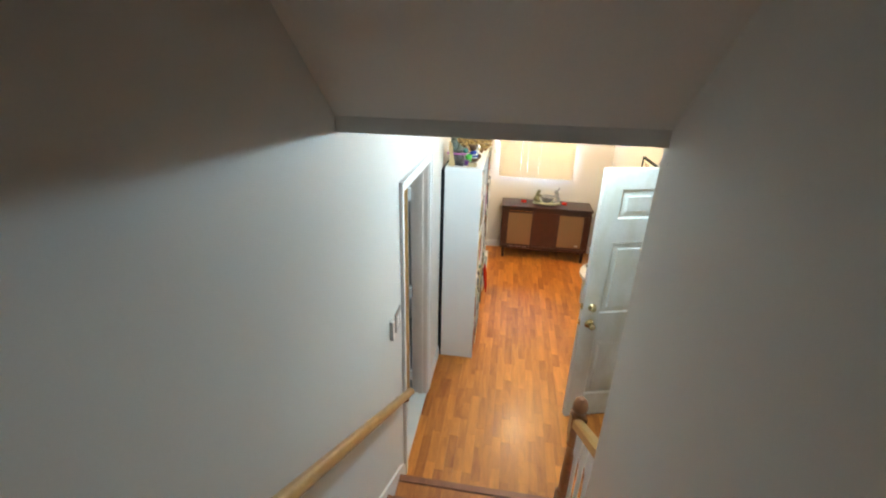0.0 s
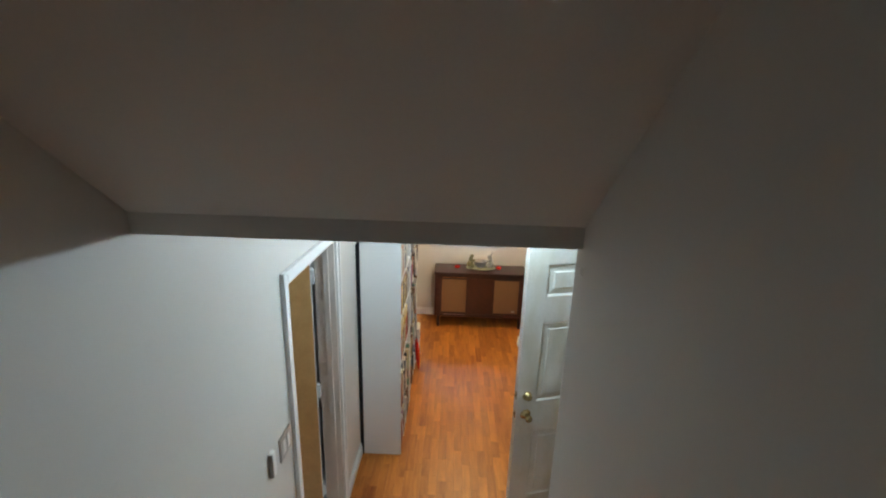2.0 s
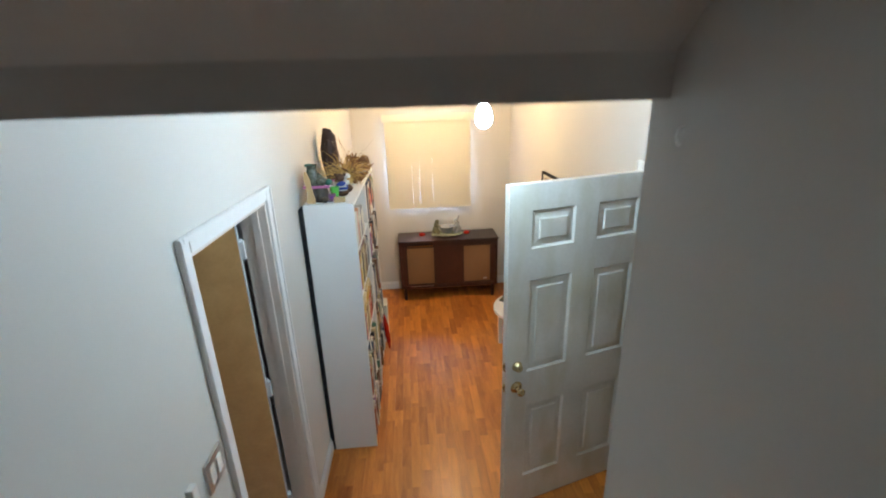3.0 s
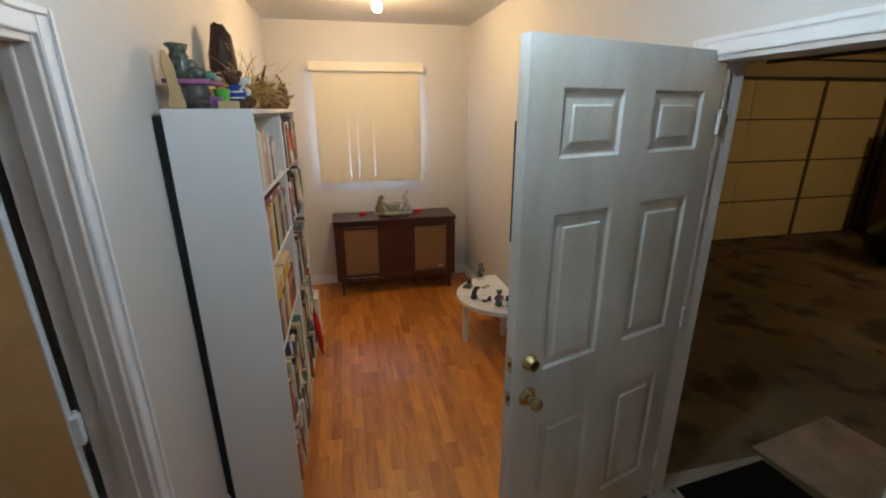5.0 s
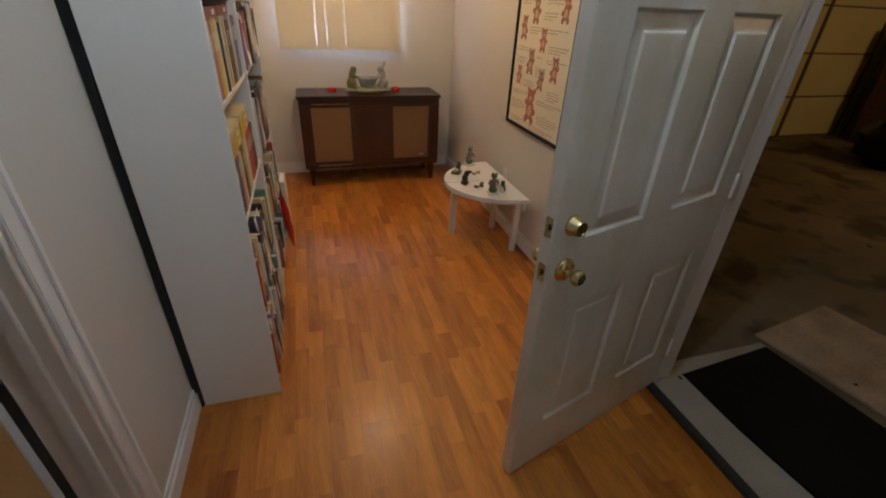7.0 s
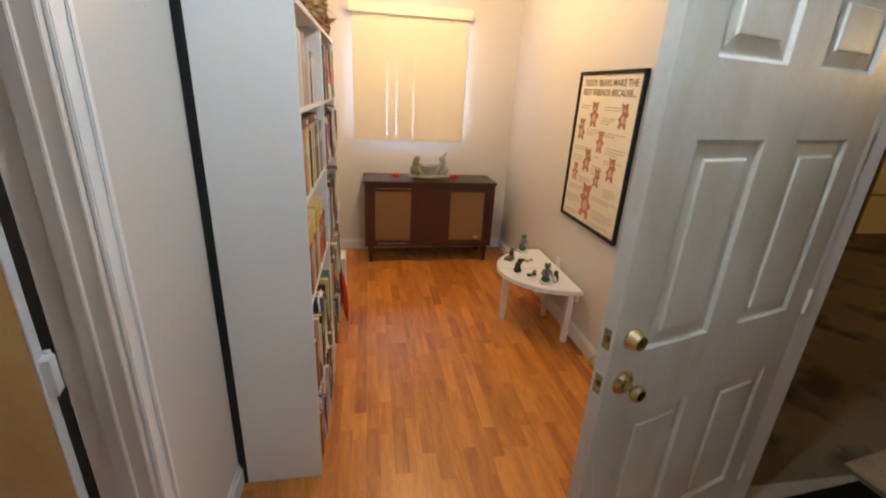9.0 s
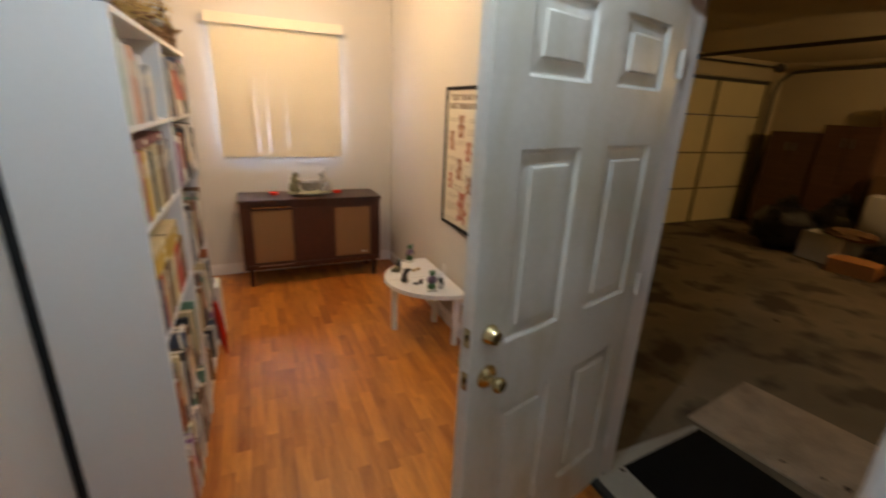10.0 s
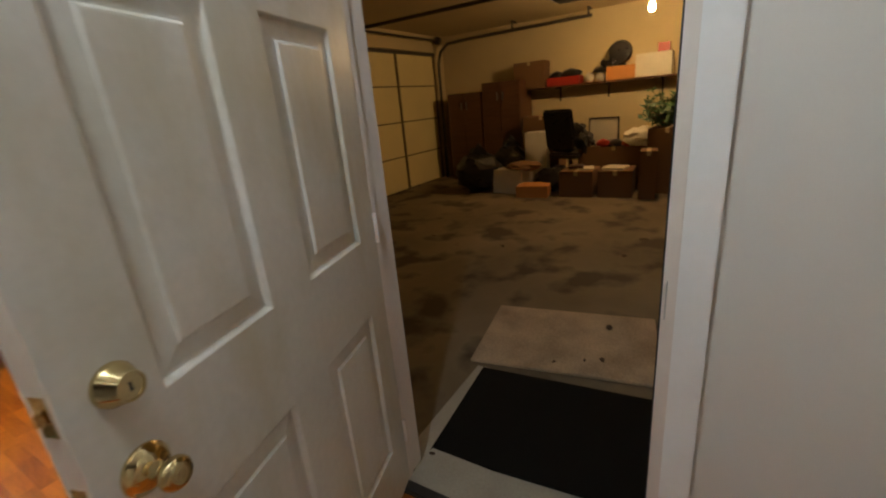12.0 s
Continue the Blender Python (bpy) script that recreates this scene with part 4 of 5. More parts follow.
figure("sitting_figurine", "small dark olive animal figurine sitting on the table", "figurine", (1.21, 5.075, TZ),
       [("blob", "olive", (0, 0, 0.025), (0.04, 0.033, 0.026), 0.2), ("blob", "bronze", (0.012, 0, 0.058), (0.022, 0.02, 0.028), 0.15), ("blob", "olive", (0.02, 0, 0.088), (0.017, 0.016, 0.014)), ("blob", "olive", (-0.03, 0.02, 0.02), (0.016, 0.014, 0.018))], 40, "figurines on the side table")
figure("standing_figurine", "dark bronze animal figurine leaning forward", "figurine", (1.195, 4.855, TZ),
       [("blob", "bronze", (0, 0, 0.02), (0.03, 0.03, 0.021), 0.1), ("blob", "bronze", (0.0, 0, 0.052), (0.022, 0.022, 0.032), 0.15), ("blob", "bronze", (0.012, 0.0, 0.088), (0.02, 0.018, 0.022), 0.1), ("blob", "bronze", (0.03, 0, 0.1), (0.018, 0.012, 0.011))], -20, "figurines on the side table")
figure("toy_vehicle", "small black and silver toy on the table", "toy", (1.285, 4.79, TZ),
       [("blob", "bronze", (0, 0, 0.014), (0.034, 0.013, 0.01)), ("blob", "stripe", (-0.018, -0.004, 0.02), (0.012, 0.01, 0.007)), ("blob", "mauve", (0.026, 0.008, 0.026), (0.016, 0.011, 0.01)), ("tube", "bronze", [(-0.03, 0.012, 0.01), (-0.03, -0.012, 0.01)], 0.009), ("tube", "bronze", [(0.02, 0.012, 0.01), (0.02, -0.012, 0.01)], 0.009)], 15)
figure("toy_bone", "tan bone-shaped ornament lying flat", "ornament", (1.355, 5.055, TZ),
       [("tube", "bone_tan", [(-0.026, 0, 0.009), (0.026, 0, 0.009)], 0.008), ("blob", "bone_tan", (-0.028, 0.008, 0.009), 0.0095), ("blob", "bone_tan", (-0.028, -0.008, 0.009), 0.0095), ("blob", "bone_tan", (0.028, 0.008, 0.009), 0.0095), ("blob", "bone_tan", (0.028, -0.008, 0.009), 0.0095)], 30)
figure("penguin_figurine", "small black and white bird figurine", "figurine", (1.405, 4.665, TZ),
       [("blob", "bronze", (0, 0, 0.035), (0.022, 0.026, 0.036)), ("blob", "stripe", (-0.01, -0.008, 0.03), (0.018, 0.02, 0.028)), ("blob", "bronze", (0, 0, 0.075), 0.016), ("tube", "bronze", [(0, 0.02, 0.05), (0.01, 0.06, 0.02), (0.012, 0.08, 0.006)], 0.008)], 0, "figurines on the side table")

# ---- poster ----
py0, py1, pz0, pz1 = 4.317, 5.072, 0.82, 1.795
po = thing("framed_poster", "black-framed poster with brown bears and lettering", "poster", (1.583, py1, pz0))
PWd, PHt = py1 - py0, pz1 - pz0
f = 0.022
part("frame", boxes((-0.024, 0, -PWd, -PWd + f, 0, PHt), (-0.024, 0, -f, 0, 0, PHt), (-0.024, 0, -PWd + f, -f, 0, f), (-0.024, 0, -PWd + f, -f, PHt - f, PHt), bevel=0.003), M["black"], po, "black wooden frame")
colour("poster_paper", (0.78, 0.735, 0.60), 0.55, var=0.06, scale=4)
sheet = part("sheet", boxes((-0.012, -0.004, -PWd + f, -f, f, PHt - f)), M["poster_paper"], po, "cream printed paper")
ink = colour("brown_ink", (0.19, 0.12, 0.06), 0.7)
bearb = colour("bear_brown", (0.36, 0.17, 0.09), 0.7, var=0.3, scale=20)
bearp = colour("bear_red", (0.46, 0.16, 0.105), 0.7)
sx = -0.0135


def lettering(body, u, v, size, width):
    cu = bpy.data.curves.new("lettering", "FONT")
    cu.body, cu.size, cu.align_x, cu.extrude, cu.offset = body, size, "CENTER", 0.0004, size * 0.02
    cu.materials.append(ink)
    ob = new("lettering", cu)
    bpy.context.view_layer.update()
    ob.parent = sheet
    k = width / max(ob.dimensions.x, 0.01)
    ob.matrix_basis = pose(sx, -u, v, 90, 0, -90) @ Matrix.Diagonal((k, 1, 1, 1))


lettering("TEDDY BEARS MAKE THE", PWd / 2, 0.888, 0.052, 0.62)
lettering("BEST FRIENDS BECAUSE...", PWd / 2, 0.832, 0.052, 0.62)


def flat_blob(bm, u, v, ru, rv, n=14, ph=0.0, d=0.0):
    vs = [bm.verts.new((sx - 0.0002 - d, -(u + ru * math.cos(2 * math.pi * k / n)), v + rv * math.sin(2 * math.pi * k / n))) for k in range(n)]
    bm.faces.new(vs)


bearl = colour("bear_belly", (0.62, 0.42, 0.28), 0.7)


def bear(u, v, s, m, arms):
    bm = bmesh.new()
    flat_blob(bm, u, v, 0.036 * s, 0.042 * s)
    flat_blob(bm, u + 0.004 * arms, v + 0.056 * s, 0.033 * s, 0.029 * s, d=0.0001)
    for q in (-1, 1):
        flat_blob(bm, u + q * 0.026 * s, v + 0.08 * s, 0.012 * s, 0.012 * s, 8, d=0.0002)
        flat_blob(bm, u + q * 0.038 * s, v + (0.012 + arms * 0.016 * q) * s, 0.015 * s, 0.014 * s, 8, d=0.0003)
        flat_blob(bm, u + q * (0.022 + 0.006 * abs(arms)) * s, v - 0.042 * s, 0.016 * s, 0.018 * s, 8, d=0.0004)
    b = part("printed_bear", bm, m, sheet, "flat brown bear shape")
    bm = bmesh.new()
    flat_blob(bm, u, v - 0.004 * s, 0.02 * s, 0.024 * s, 10, d=0.0006)
    flat_blob(bm, u + 0.004 * arms, v + 0.048 * s, 0.013 * s, 0.010 * s, 8, d=0.0006)
    part("pale_patch", bm, bearl, sheet, "paler printed patch")


for u, v, s, m, arms in ((0.26, 0.70, 1.05, bearb, 0), (0.60, 0.71, 0.95, bearb, 1), (0.12, 0.60, 0.95, bearb, -1), (0.39, 0.545, 0.9, bearp, 0), (0.26, 0.41, 1.0, bearb, 1), (0.57, 0.40, 0.95, bearp, 1), (0.12, 0.32, 0.8, bearp, 0), (0.42, 0.325, 0.8, bearb, 1), (0.33, 0.145, 1.5, bearp, -1)):
    bear(u, v, s, m, arms)
bm = bmesh.new()
rt = random.Random(4)
for u, v, w, n in ((0.06, 0.765, 0.14, 2), (0.38, 0.765, 0.22, 2), (0.36, 0.70, 0.15, 3), (0.36, 0.615, 0.28, 2), (0.2, 0.62, 0.14, 3), (0.06, 0.50, 0.24, 2), (0.47, 0.53, 0.2, 3), (0.47, 0.455, 0.2, 2), (0.06, 0.44, 0.12, 3), (0.34, 0.46, 0.1, 1), (0.34, 0.40, 0.13, 4),
                   (0.18, 0.31, 0.14, 3), (0.52, 0.29, 0.12, 4), (0.06, 0.235, 0.2, 2), (0.4, 0.215, 0.28, 2), (0.05, 0.17, 0.18, 4), (0.44, 0.13, 0.24, 4), (0.05, 0.06, 0.2, 2), (0.34, 0.05, 0.3, 2)):
    for k in range(n):
        x = u
        while x < u + w * (1 if k < n - 1 else 0.7):
            c = rt.uniform(0.012, 0.034)
            box(bm, sx - 0.0004, sx, -(x + c), -x, v - k * 0.016, v - k * 0.016 + 0.0045)
            x += c + 0.006
tagged(part("small_print", bm, colour("faded_ink", (0.33, 0.27, 0.17), 0.7), sheet), "rows of small unreadable lettering", "", "", "stuff")

# ---- ornaments on top of the bookcases ----
OZ = 1.885
bm = bmesh.new()
w = [(0.0, -0.045), (0.02, -0.05), (0.07, -0.03), (0.12, -0.04), (0.19, -0.055), (0.245, -0.05), (0.25, -0.03), (0.19, 0.0), (0.12, 0.01), (0.07, 0.025), (0.02, 0.04), (0.0, 0.035)]
lo, hi = [[bm.verts.new((y * 0.9, x, z)) for z, y in w] for x in (0.0, 0.02)]
for k in range(len(w)):
    bm.faces.new((lo[k], lo[(k + 1) % len(w)], hi[(k + 1) % len(w)], hi[k]))
bm.faces.new(lo)
bm.faces.new(hi)
bmesh.ops.bevel(bm, geom=bm.edges[:], offset=0.004, segments=1, affect="EDGES")
solid("wooden_cutout", bm, M["pale_wood"], "pale wavy wooden cutout leaning at the wall", "ornament", at=pose(-0.328, 3.66, OZ, 0, 2, 8) @ Matrix.Diagonal((0.72, 1, 0.8, 1)))


figure("stone_pot", "dark grey stone pot under a pink tray", "pot", (-0.283, 3.735, OZ), [("lathe", "shell_dark", [(0.042, 0), (0.049, 0.02), (0.053, 0.045), (0.05, 0.07), (0.043, 0.089), (0.02, 0.09)], 20), ("blob", "shell_dark", (0.03, -0.05, 0.02), (0.028, 0.022, 0.02), 0.4), ("blob", "shell_dark", (-0.03, -0.045, 0.05), (0.02, 0.018, 0.03), 0.4)])
figure("pink_tray", "shallow pink plastic tray resting on a jar", "tray", (-0.278, 3.745, OZ + 0.09),
       [("box", "pink_tray", -0.1, 0.062, -0.06, 0.17, 0, 0.006, 0.002), ("box", "pink_tray", -0.1, 0.062, -0.06, -0.054, 0.004, 0.016, 0.002), ("box", "pink_tray", -0.1, 0.062, 0.164, 0.17, 0.004, 0.016, 0.002),
        ("box", "pink_tray", -0.1, -0.094, -0.054, 0.164, 0.004, 0.016, 0.002), ("box", "pink_tray", 0.056, 0.062, -0.054, 0.164, 0.004, 0.016, 0.002)])
figure("printed_box", "small purple and red printed box under the tray", "box", (-0.21, 3.725, OZ), [("box", "purple_card", -0.02, 0.02, -0.02, 0.02, 0, 0.045, 0.002), ("box", "mauve", -0.01, 0.01, -0.0208, -0.02, 0.015, 0.034)])
figure("mosaic_vase", "green and grey mosaic vase leaning on the tray", "vase", (-0.325, 3.75, OZ + 0.0965), [("lathe", "mosaic", [(0.026, 0), (0.042, 0.016), (0.046, 0.046), (0.037, 0.085), (0.028, 0.108), (0.037, 0.134), (0.032, 0.133), (0.018, 0.09)], 20), ("blob", "teal_glaze", (-0.018, 0, 0.13), (0.026, 0.026, 0.011), 0.3)])
figure("small_carton", "small cream carton at the shelf edge", "box", (-0.16, 3.69, OZ), [("box", "bone_tan", -0.035, 0.035, -0.02, 0.02, 0, 0.028)], 6)
figure("frog_on_tray", "green glazed reclining frog ornament on the tray", "ornament", (-0.255, 3.74, OZ + 0.0965),
       [("blob", "mosaic", (-0.02, 0, 0.03), (0.045, 0.032, 0.031), 0.3), ("blob", "teal_glaze", (0.03, 0, 0.022), (0.024, 0.024, 0.021), 0.2), ("blob", "mosaic", (-0.03, 0.005, 0.06), (0.022, 0.02, 0.022), 0.2), ("blob", "shell_grey", (0.055, 0, 0.012), (0.015, 0.016, 0.011))])
figure("green_cup", "bright green glass cup", "cup", (-0.205, 3.80, OZ), [("lathe", "lime", [(0.022, 0), (0.025, 0.03), (0.032, 0.075), (0.03, 0.075), (0.018, 0.008)], 18)])
pb = figure("plush_bear", "brown plush toy in a blue white-striped sailor top", "toy", (-0.115, 3.88, OZ),
       [("blob", "brown_fur", (0, 0, 0.025), (0.055, 0.05, 0.028), 0.15), ("blob", "navy", (0, 0, 0.075), (0.052, 0.046, 0.05), 0.05), ("blob", "brown_fur", (-0.01, 0.01, 0.15), (0.04, 0.038, 0.036), 0.1), ("blob", "brown_fur", (0.03, 0.01, 0.175), 0.014), ("blob", "brown_fur", (-0.045, 0.012, 0.175), 0.014),
        ("tube", "stripe", [(-0.045, -0.036, 0.055), (0, -0.0495, 0.053), (0.045, -0.036, 0.055)], 0.004), ("tube", "stripe", [(-0.046, -0.036, 0.085), (0, -0.0485, 0.083), (0.046, -0.034, 0.085)], 0.004), ("tube", "stripe", [(0.03, -0.04, 0.09), (0.045, -0.03, 0.11), (0.05, -0.012, 0.12)], 0.004)])
pb.scale = (0.8, 0.8, 0.8)
pb.location = (-0.168, 3.875, OZ)
sh = [("blob", "dark_carving", (0, 0, 0.2), (0.08, 0.05, 0.205), 0.16, 3, 2), ("blob", "dark_carving", (0.01, -0.03, 0.25), (0.05, 0.035, 0.08), 0.4, 3, 5), ("blob", "dark_carving", (0.005, -0.035, 0.12), (0.055, 0.035, 0.1), 0.4, 3, 7), ("blob", "dark_carving", (0, 0, 0.015), (0.08, 0.07, 0.016), 0.1, 2, 1)]
dc = figure("dark_carving", "tall dark brown carved wooden slab", "carving", (-0.322, 4.42, OZ), sh)
dc.scale = (0.85, 0.9, 1.03)
wb = figure("white_bird", "white china bird with lowered head", "ornament", (-0.125, 3.96, OZ + 0.0),
       [("blob", "brown_fur", (0, 0, 0.04), (0.055, 0.055, 0.042), 0.3), ("blob", "base_white", (0, 0, 0.1), (0.03, 0.035, 0.03), 0.15), ("blob", "base_white", (0.0, -0.01, 0.155), (0.042, 0.042, 0.032), 0.1), ("blob", "straw", (0.025, -0.045, 0.135), (0.018, 0.018, 0.01))])
wb.scale = (0.72, 0.72, 0.72)
wb.location = (-0.15, 3.99, OZ)


def twiggy(name, label, at, n, h, m, seed, thick=0.004, droop=0.3, spread=0.6):
    q = random.Random(seed)
    bm = bmesh.new()
    blob(bm, (0, 0, 0.03), (0.06, 0.07, 0.032), 0.5, 2, seed)
    for k in range(n):
        a = q.uniform(0, 6.28)
        d = Vector((math.cos(a) * q.uniform(0.1, spread), math.sin(a) * q.uniform(0.1, spread), 1)).normalized()
        p = Vector((q.uniform(-0.03, 0.03), q.uniform(-0.03, 0.03), 0.03))
        pts = [p.copy()]
        L = h * q.uniform(0.5, 1.0)
        for i in range(6):
            d = (d + Vector((q.uniform(-0.25, 0.25), q.uniform(-0.25, 0.25), -droop * 0.3))).normalized()
            p = p + d * L / 6
            p.z = max(p.z, 0.012)
            pts.append(p.copy())
        tube(bm, pts, thick, 5, 0.35)
        if k % 2:
            e = (d + Vector((q.uniform(-0.8, 0.8), q.uniform(-0.8, 0.8), 0.3))).normalized()
            tube(bm, [pts[3], pts[3] + e * L * 0.15, pts[3] + e * L * 0.3 + Vector((0, 0, 0.01))], thick * 0.6, 4, 0.4)
    solid(name, bm, M[m], label, "dried plant", smooth=True, at=pose(*at))


def gnarled(name, label, at, length, height, m, seed, thick=0.016):
    """A crooked root lying along the shelf, with short forked branches."""
    q = random.Random(seed)
    bm = bmesh.new()
    for k in range(3):
        p = Vector((q.uniform(-0.03, 0.03), -length / 2, thick * 1.1))
        pts = [p.copy()]
        for i in range(7):
            p = Vector((max(-0.08, min(0.08, p.x + q.uniform(-0.03, 0.03))), p.y + length / 7, q.uniform(0.2, 0.55) * height * math.sin(math.pi * (i + 1) / 8) + thick * 1.1))
            pts.append(p.copy())
        tube(bm, pts, thick * q.uniform(0.7, 1.1), 7, 0.6)
        for i in range(1, 7):
            d = Vector((q.uniform(-0.7, 0.9), q.uniform(-0.8, 0.8), q.uniform(0.2, 1.0))).normalized()
            L = height * q.uniform(0.2, 0.42)
            e = pts[i] + d * L
            f2 = e + (d + Vector((q.uniform(-0.8, 0.8), q.uniform(-0.8, 0.8), -0.2))).normalized() * L * 0.5
            tube(bm, [pts[i], pts[i] + d * L * 0.5 + Vector((0, 0.01, 0.005)), e, f2], thick * 0.66, 6, 0.5)
    for k in range(5):
        blob(bm, (q.uniform(-0.05, 0.05), q.uniform(-0.4, 0.4) * length, height * 0.16), (0.035, 0.05, height * 0.16), 0.6, 2, seed + k)
    solid(name, bm, M[m], label, "driftwood", smooth=True, at=pose(*at))


twiggy("dried_grass", "sheaf of pale dried grass", (-0.2, 4.3, OZ), 110, 0.3, "straw", 3, 0.003, 1.0, 0.75)
gnarled("driftwood", "gnarled brown driftwood with branches", (-0.15, 4.42, OZ), 0.3, 0.2, "driftwood", 6)
twiggy("bare_twigs", "bare thin twigs standing upright", (-0.24, 4.66, OZ), 14, 0.40, "twig", 9, 0.0016, 0.1, 0.6)
gnarled("driftwood", "reddish brown twisted driftwood root", (-0.14, 4.68, OZ), 0.26, 0.13, "driftwood", 12, 0.014)
figure("abalone_shell", "grey abalone shell on driftwood", "shell", (-0.115, 4.5, OZ), [("blob", "driftwood", (0, 0, 0.03), (0.05, 0.06, 0.03), 0.4), ("blob", "shell_grey", (0.02, 0, 0.07), (0.035, 0.05, 0.02), 0.2)])
bm = bmesh.new()
qb = random.Random(2)
for k in range(60):
    a, r0 = qb.uniform(0, 6.28), qb.uniform(0.05, 0.1)
    z = qb.uniform(0.01, 0.1)
    pts = [(r0 * math.cos(a + i * 0.35), r0 * math.sin(a + i * 0.35) * 1.2, max(0.006, z + 0.02 * math.sin(i * 1.3 + k))) for i in range(6)]
    tube(bm, pts, 0.0045, 5)
solid("twig_wreath", bm, M["driftwood"], "round nest of curled brown twigs", "wreath", smooth=True, at=pose(-0.17, 4.95, OZ) @ Matrix.Diagonal((1.0, 1.3, 1.25, 1)))

# red and white things at the foot of the far bookcase
um = figure("umbrella", "folded red umbrella leaning at the bookcase", "umbrella", (-0.045, 5.02, 0.0),
       [("lathe", "red_glass", [(0.005, 0.0), (0.018, 0.1), (0.022, 0.26), (0.014, 0.36), (0.006, 0.4)], 14), ("tube", "bronze", [(0, 0, 0.4), (0, 0, 0.5), (-0.012, 0.01, 0.53)], 0.007)])
um.matrix_basis = pose(-0.022, 4.98, 0.004, 0, -5, 0) @ Matrix.Diagonal((1.15, 1.15, 1.0, 1))
figure("white_bin", "small white box standing beside the bookcase", "box", (-0.16, 5.25, 0), [("box", "base_white", -0.1, 0.12, -0.1, 0.1, 0, 0.42), ("blob", "stripe", (0.06, 0, 0.44), (0.035, 0.035, 0.03)), ("blob", "bronze", (0.02, 0.03, 0.43), (0.05, 0.05, 0.03))])

# ---- garage ----
gd = thing("garage_door", "cream sectional overhead door with dark strut", "garage door", (3.4, GY, GF), kind="structure")
for r in range(4):
    for c in range(4):
        x0, z0 = c * 1.2, r * 0.585
        bm = boxes((x0 + 0.012, x0 + 1.188, 0.0, 0.045, z0 + 0.011, z0 + 0.574), bevel=0.004)
        part("panel", bm, M["gpanel"], gd)
    part("joint", boxes((0, 4.8, -0.003, 0.03, r * 0.585 - 0.01, r * 0.585 + 0.01)), M["joint"], gd, "dark joint between sections")
for c in (0, 1, 3, 4):
    part("strut", boxes((c * 1.2 - 0.022, c * 1.2 + 0.022, -0.025, -0.004, 0.02, 2.33)), M["joint"], gd, "brown steel strut")
part("bottom_seal", boxes((0, 4.8, -0.01, 0.04, 0.0, 0.012)), M["rubber"], gd)
part("top_strut", boxes((0, 4.8, -0.05, 0.0, 2.27, 2.32)), M["track"], gd, "dark steel strut")
gt = thing("door_track", "steel overhead-door track and torsion bar", "track", (0, 0, 0))
bm = bmesh.new()
tube(bm, [(8.24, 6.9, GF), (8.24, 6.9, 2.1), (8.24, 6.84, 2.3), (8.24, 6.68, 2.42), (8.24, 6.3, 2.44), (8.24, 4.1, 2.47)], 0.028, 8)
part("track", bm, M["track"], gt, smooth=True)
bm = bmesh.new()
tube(bm, [(3.3, 6.88, 2.5), (8.3, 6.88, 2.5)], 0.016, 8)
lathe(bm, [(0.06, 8.18), (0.07, 8.2), (0.07, 8.25), (0.05, 8.27)], 16, (0, 6.88, 2.5), "x")
part("torsion_bar", bm, M["track"], gt, smooth=True)
for y in (4.15, 5.4):
    part("hanger", boxes((8.23, 8.25, y - 0.015, y + 0.015, 2.47, GZ), (8.23, 8.42, y - 0.012, y + 0.012, GZ - 0.03, GZ)), M["track"], gt)
op = thing("door_opener", "white garage-door opener hung from the ceiling", "door opener", (5.75, 3.75, 2.30))
part("housing", boxes((-0.16, 0.16, -0.28, 0.22, 0.0, 0.19), bevel=0.03), M["plate"], op)
part("lens", boxes((-0.14, 0.14, -0.31, -0.282, 0.03, 0.15), bevel=0.01), M["plate"], op)
part("lamp_cover", boxes((-0.12, 0.12, -0.2, 0.15, -0.022, -0.002), bevel=0.008), M["track"], op)
part("rail", boxes((-0.02, 0.02, 0.22, 3.1, 0.13, 0.17)), M["track"], op, "dark steel rail")
for s in (-0.12, 0.12):
    part("hanger", boxes((s - 0.012, s + 0.012, -0.05, -0.02, 0.19, GZ - 2.30)), M["track"], op)


def cabinet(y0, y1, h, x0=7.95, dep=0.6):
    c = thing("storage_cabinet", "tall plain brown storage cabinet", "cabinet", (x0, y0, GF), group="garage cabinets")
    w = y1 - y0
    part("body", boxes((0.02, dep, 0, w, 0, h), bevel=0.004), M["cab"], c)
    for k in range(2):
        dr = part("door", boxes((0.0, 0.0195, k * w / 2 + 0.004, (k + 1) * w / 2 - 0.004, 0.06, h - 0.01), bevel=0.003), M["cab"], c)
        yy = w / 2 + (-0.05 if k == 0 else 0.05)
        part("handle", boxes((-0.02, 0.0, yy - 0.006, yy + 0.006, h * 0.82, h * 0.9), bevel=0.003), M["steel"], dr, "bright handle")


cabinet(5.93, 6.6, 1.56)
cabinet(5.2, 5.9, 1.69)


def carton(at, w, d, h, turn=0, label="brown cardboard box with closed flaps", m="card", flaps=False, cat="box"):
    c = thing("cardboard_box" if m == "card" else "storage_box", label, cat, at, turn, "boxes in the garage")
    part("body", boxes((-d / 2, d / 2, -w / 2, w / 2, 0, h), bevel=0.006), M[m], c)
    if m == "card":
        part("tape", boxes((-d / 2 - 0.001, d / 2 + 0.001, -0.025, 0.025, h - 0.06, h + 0.0015)), M["bone_tan"], c, "strip of packing tape")
        if flaps:
            for s in (-1, 1):
                fl2 = part("flap", boxes((-d / 2, d / 2, 0, w * 0.35, -0.002, 0.002)), M["card"], c)
                fl2.matrix_basis = pose(0, s * w / 2, h, s * 28, 0, 0) if s > 0 else pose(0, -w / 2, h, 180 - 28, 0, 0)
    return c


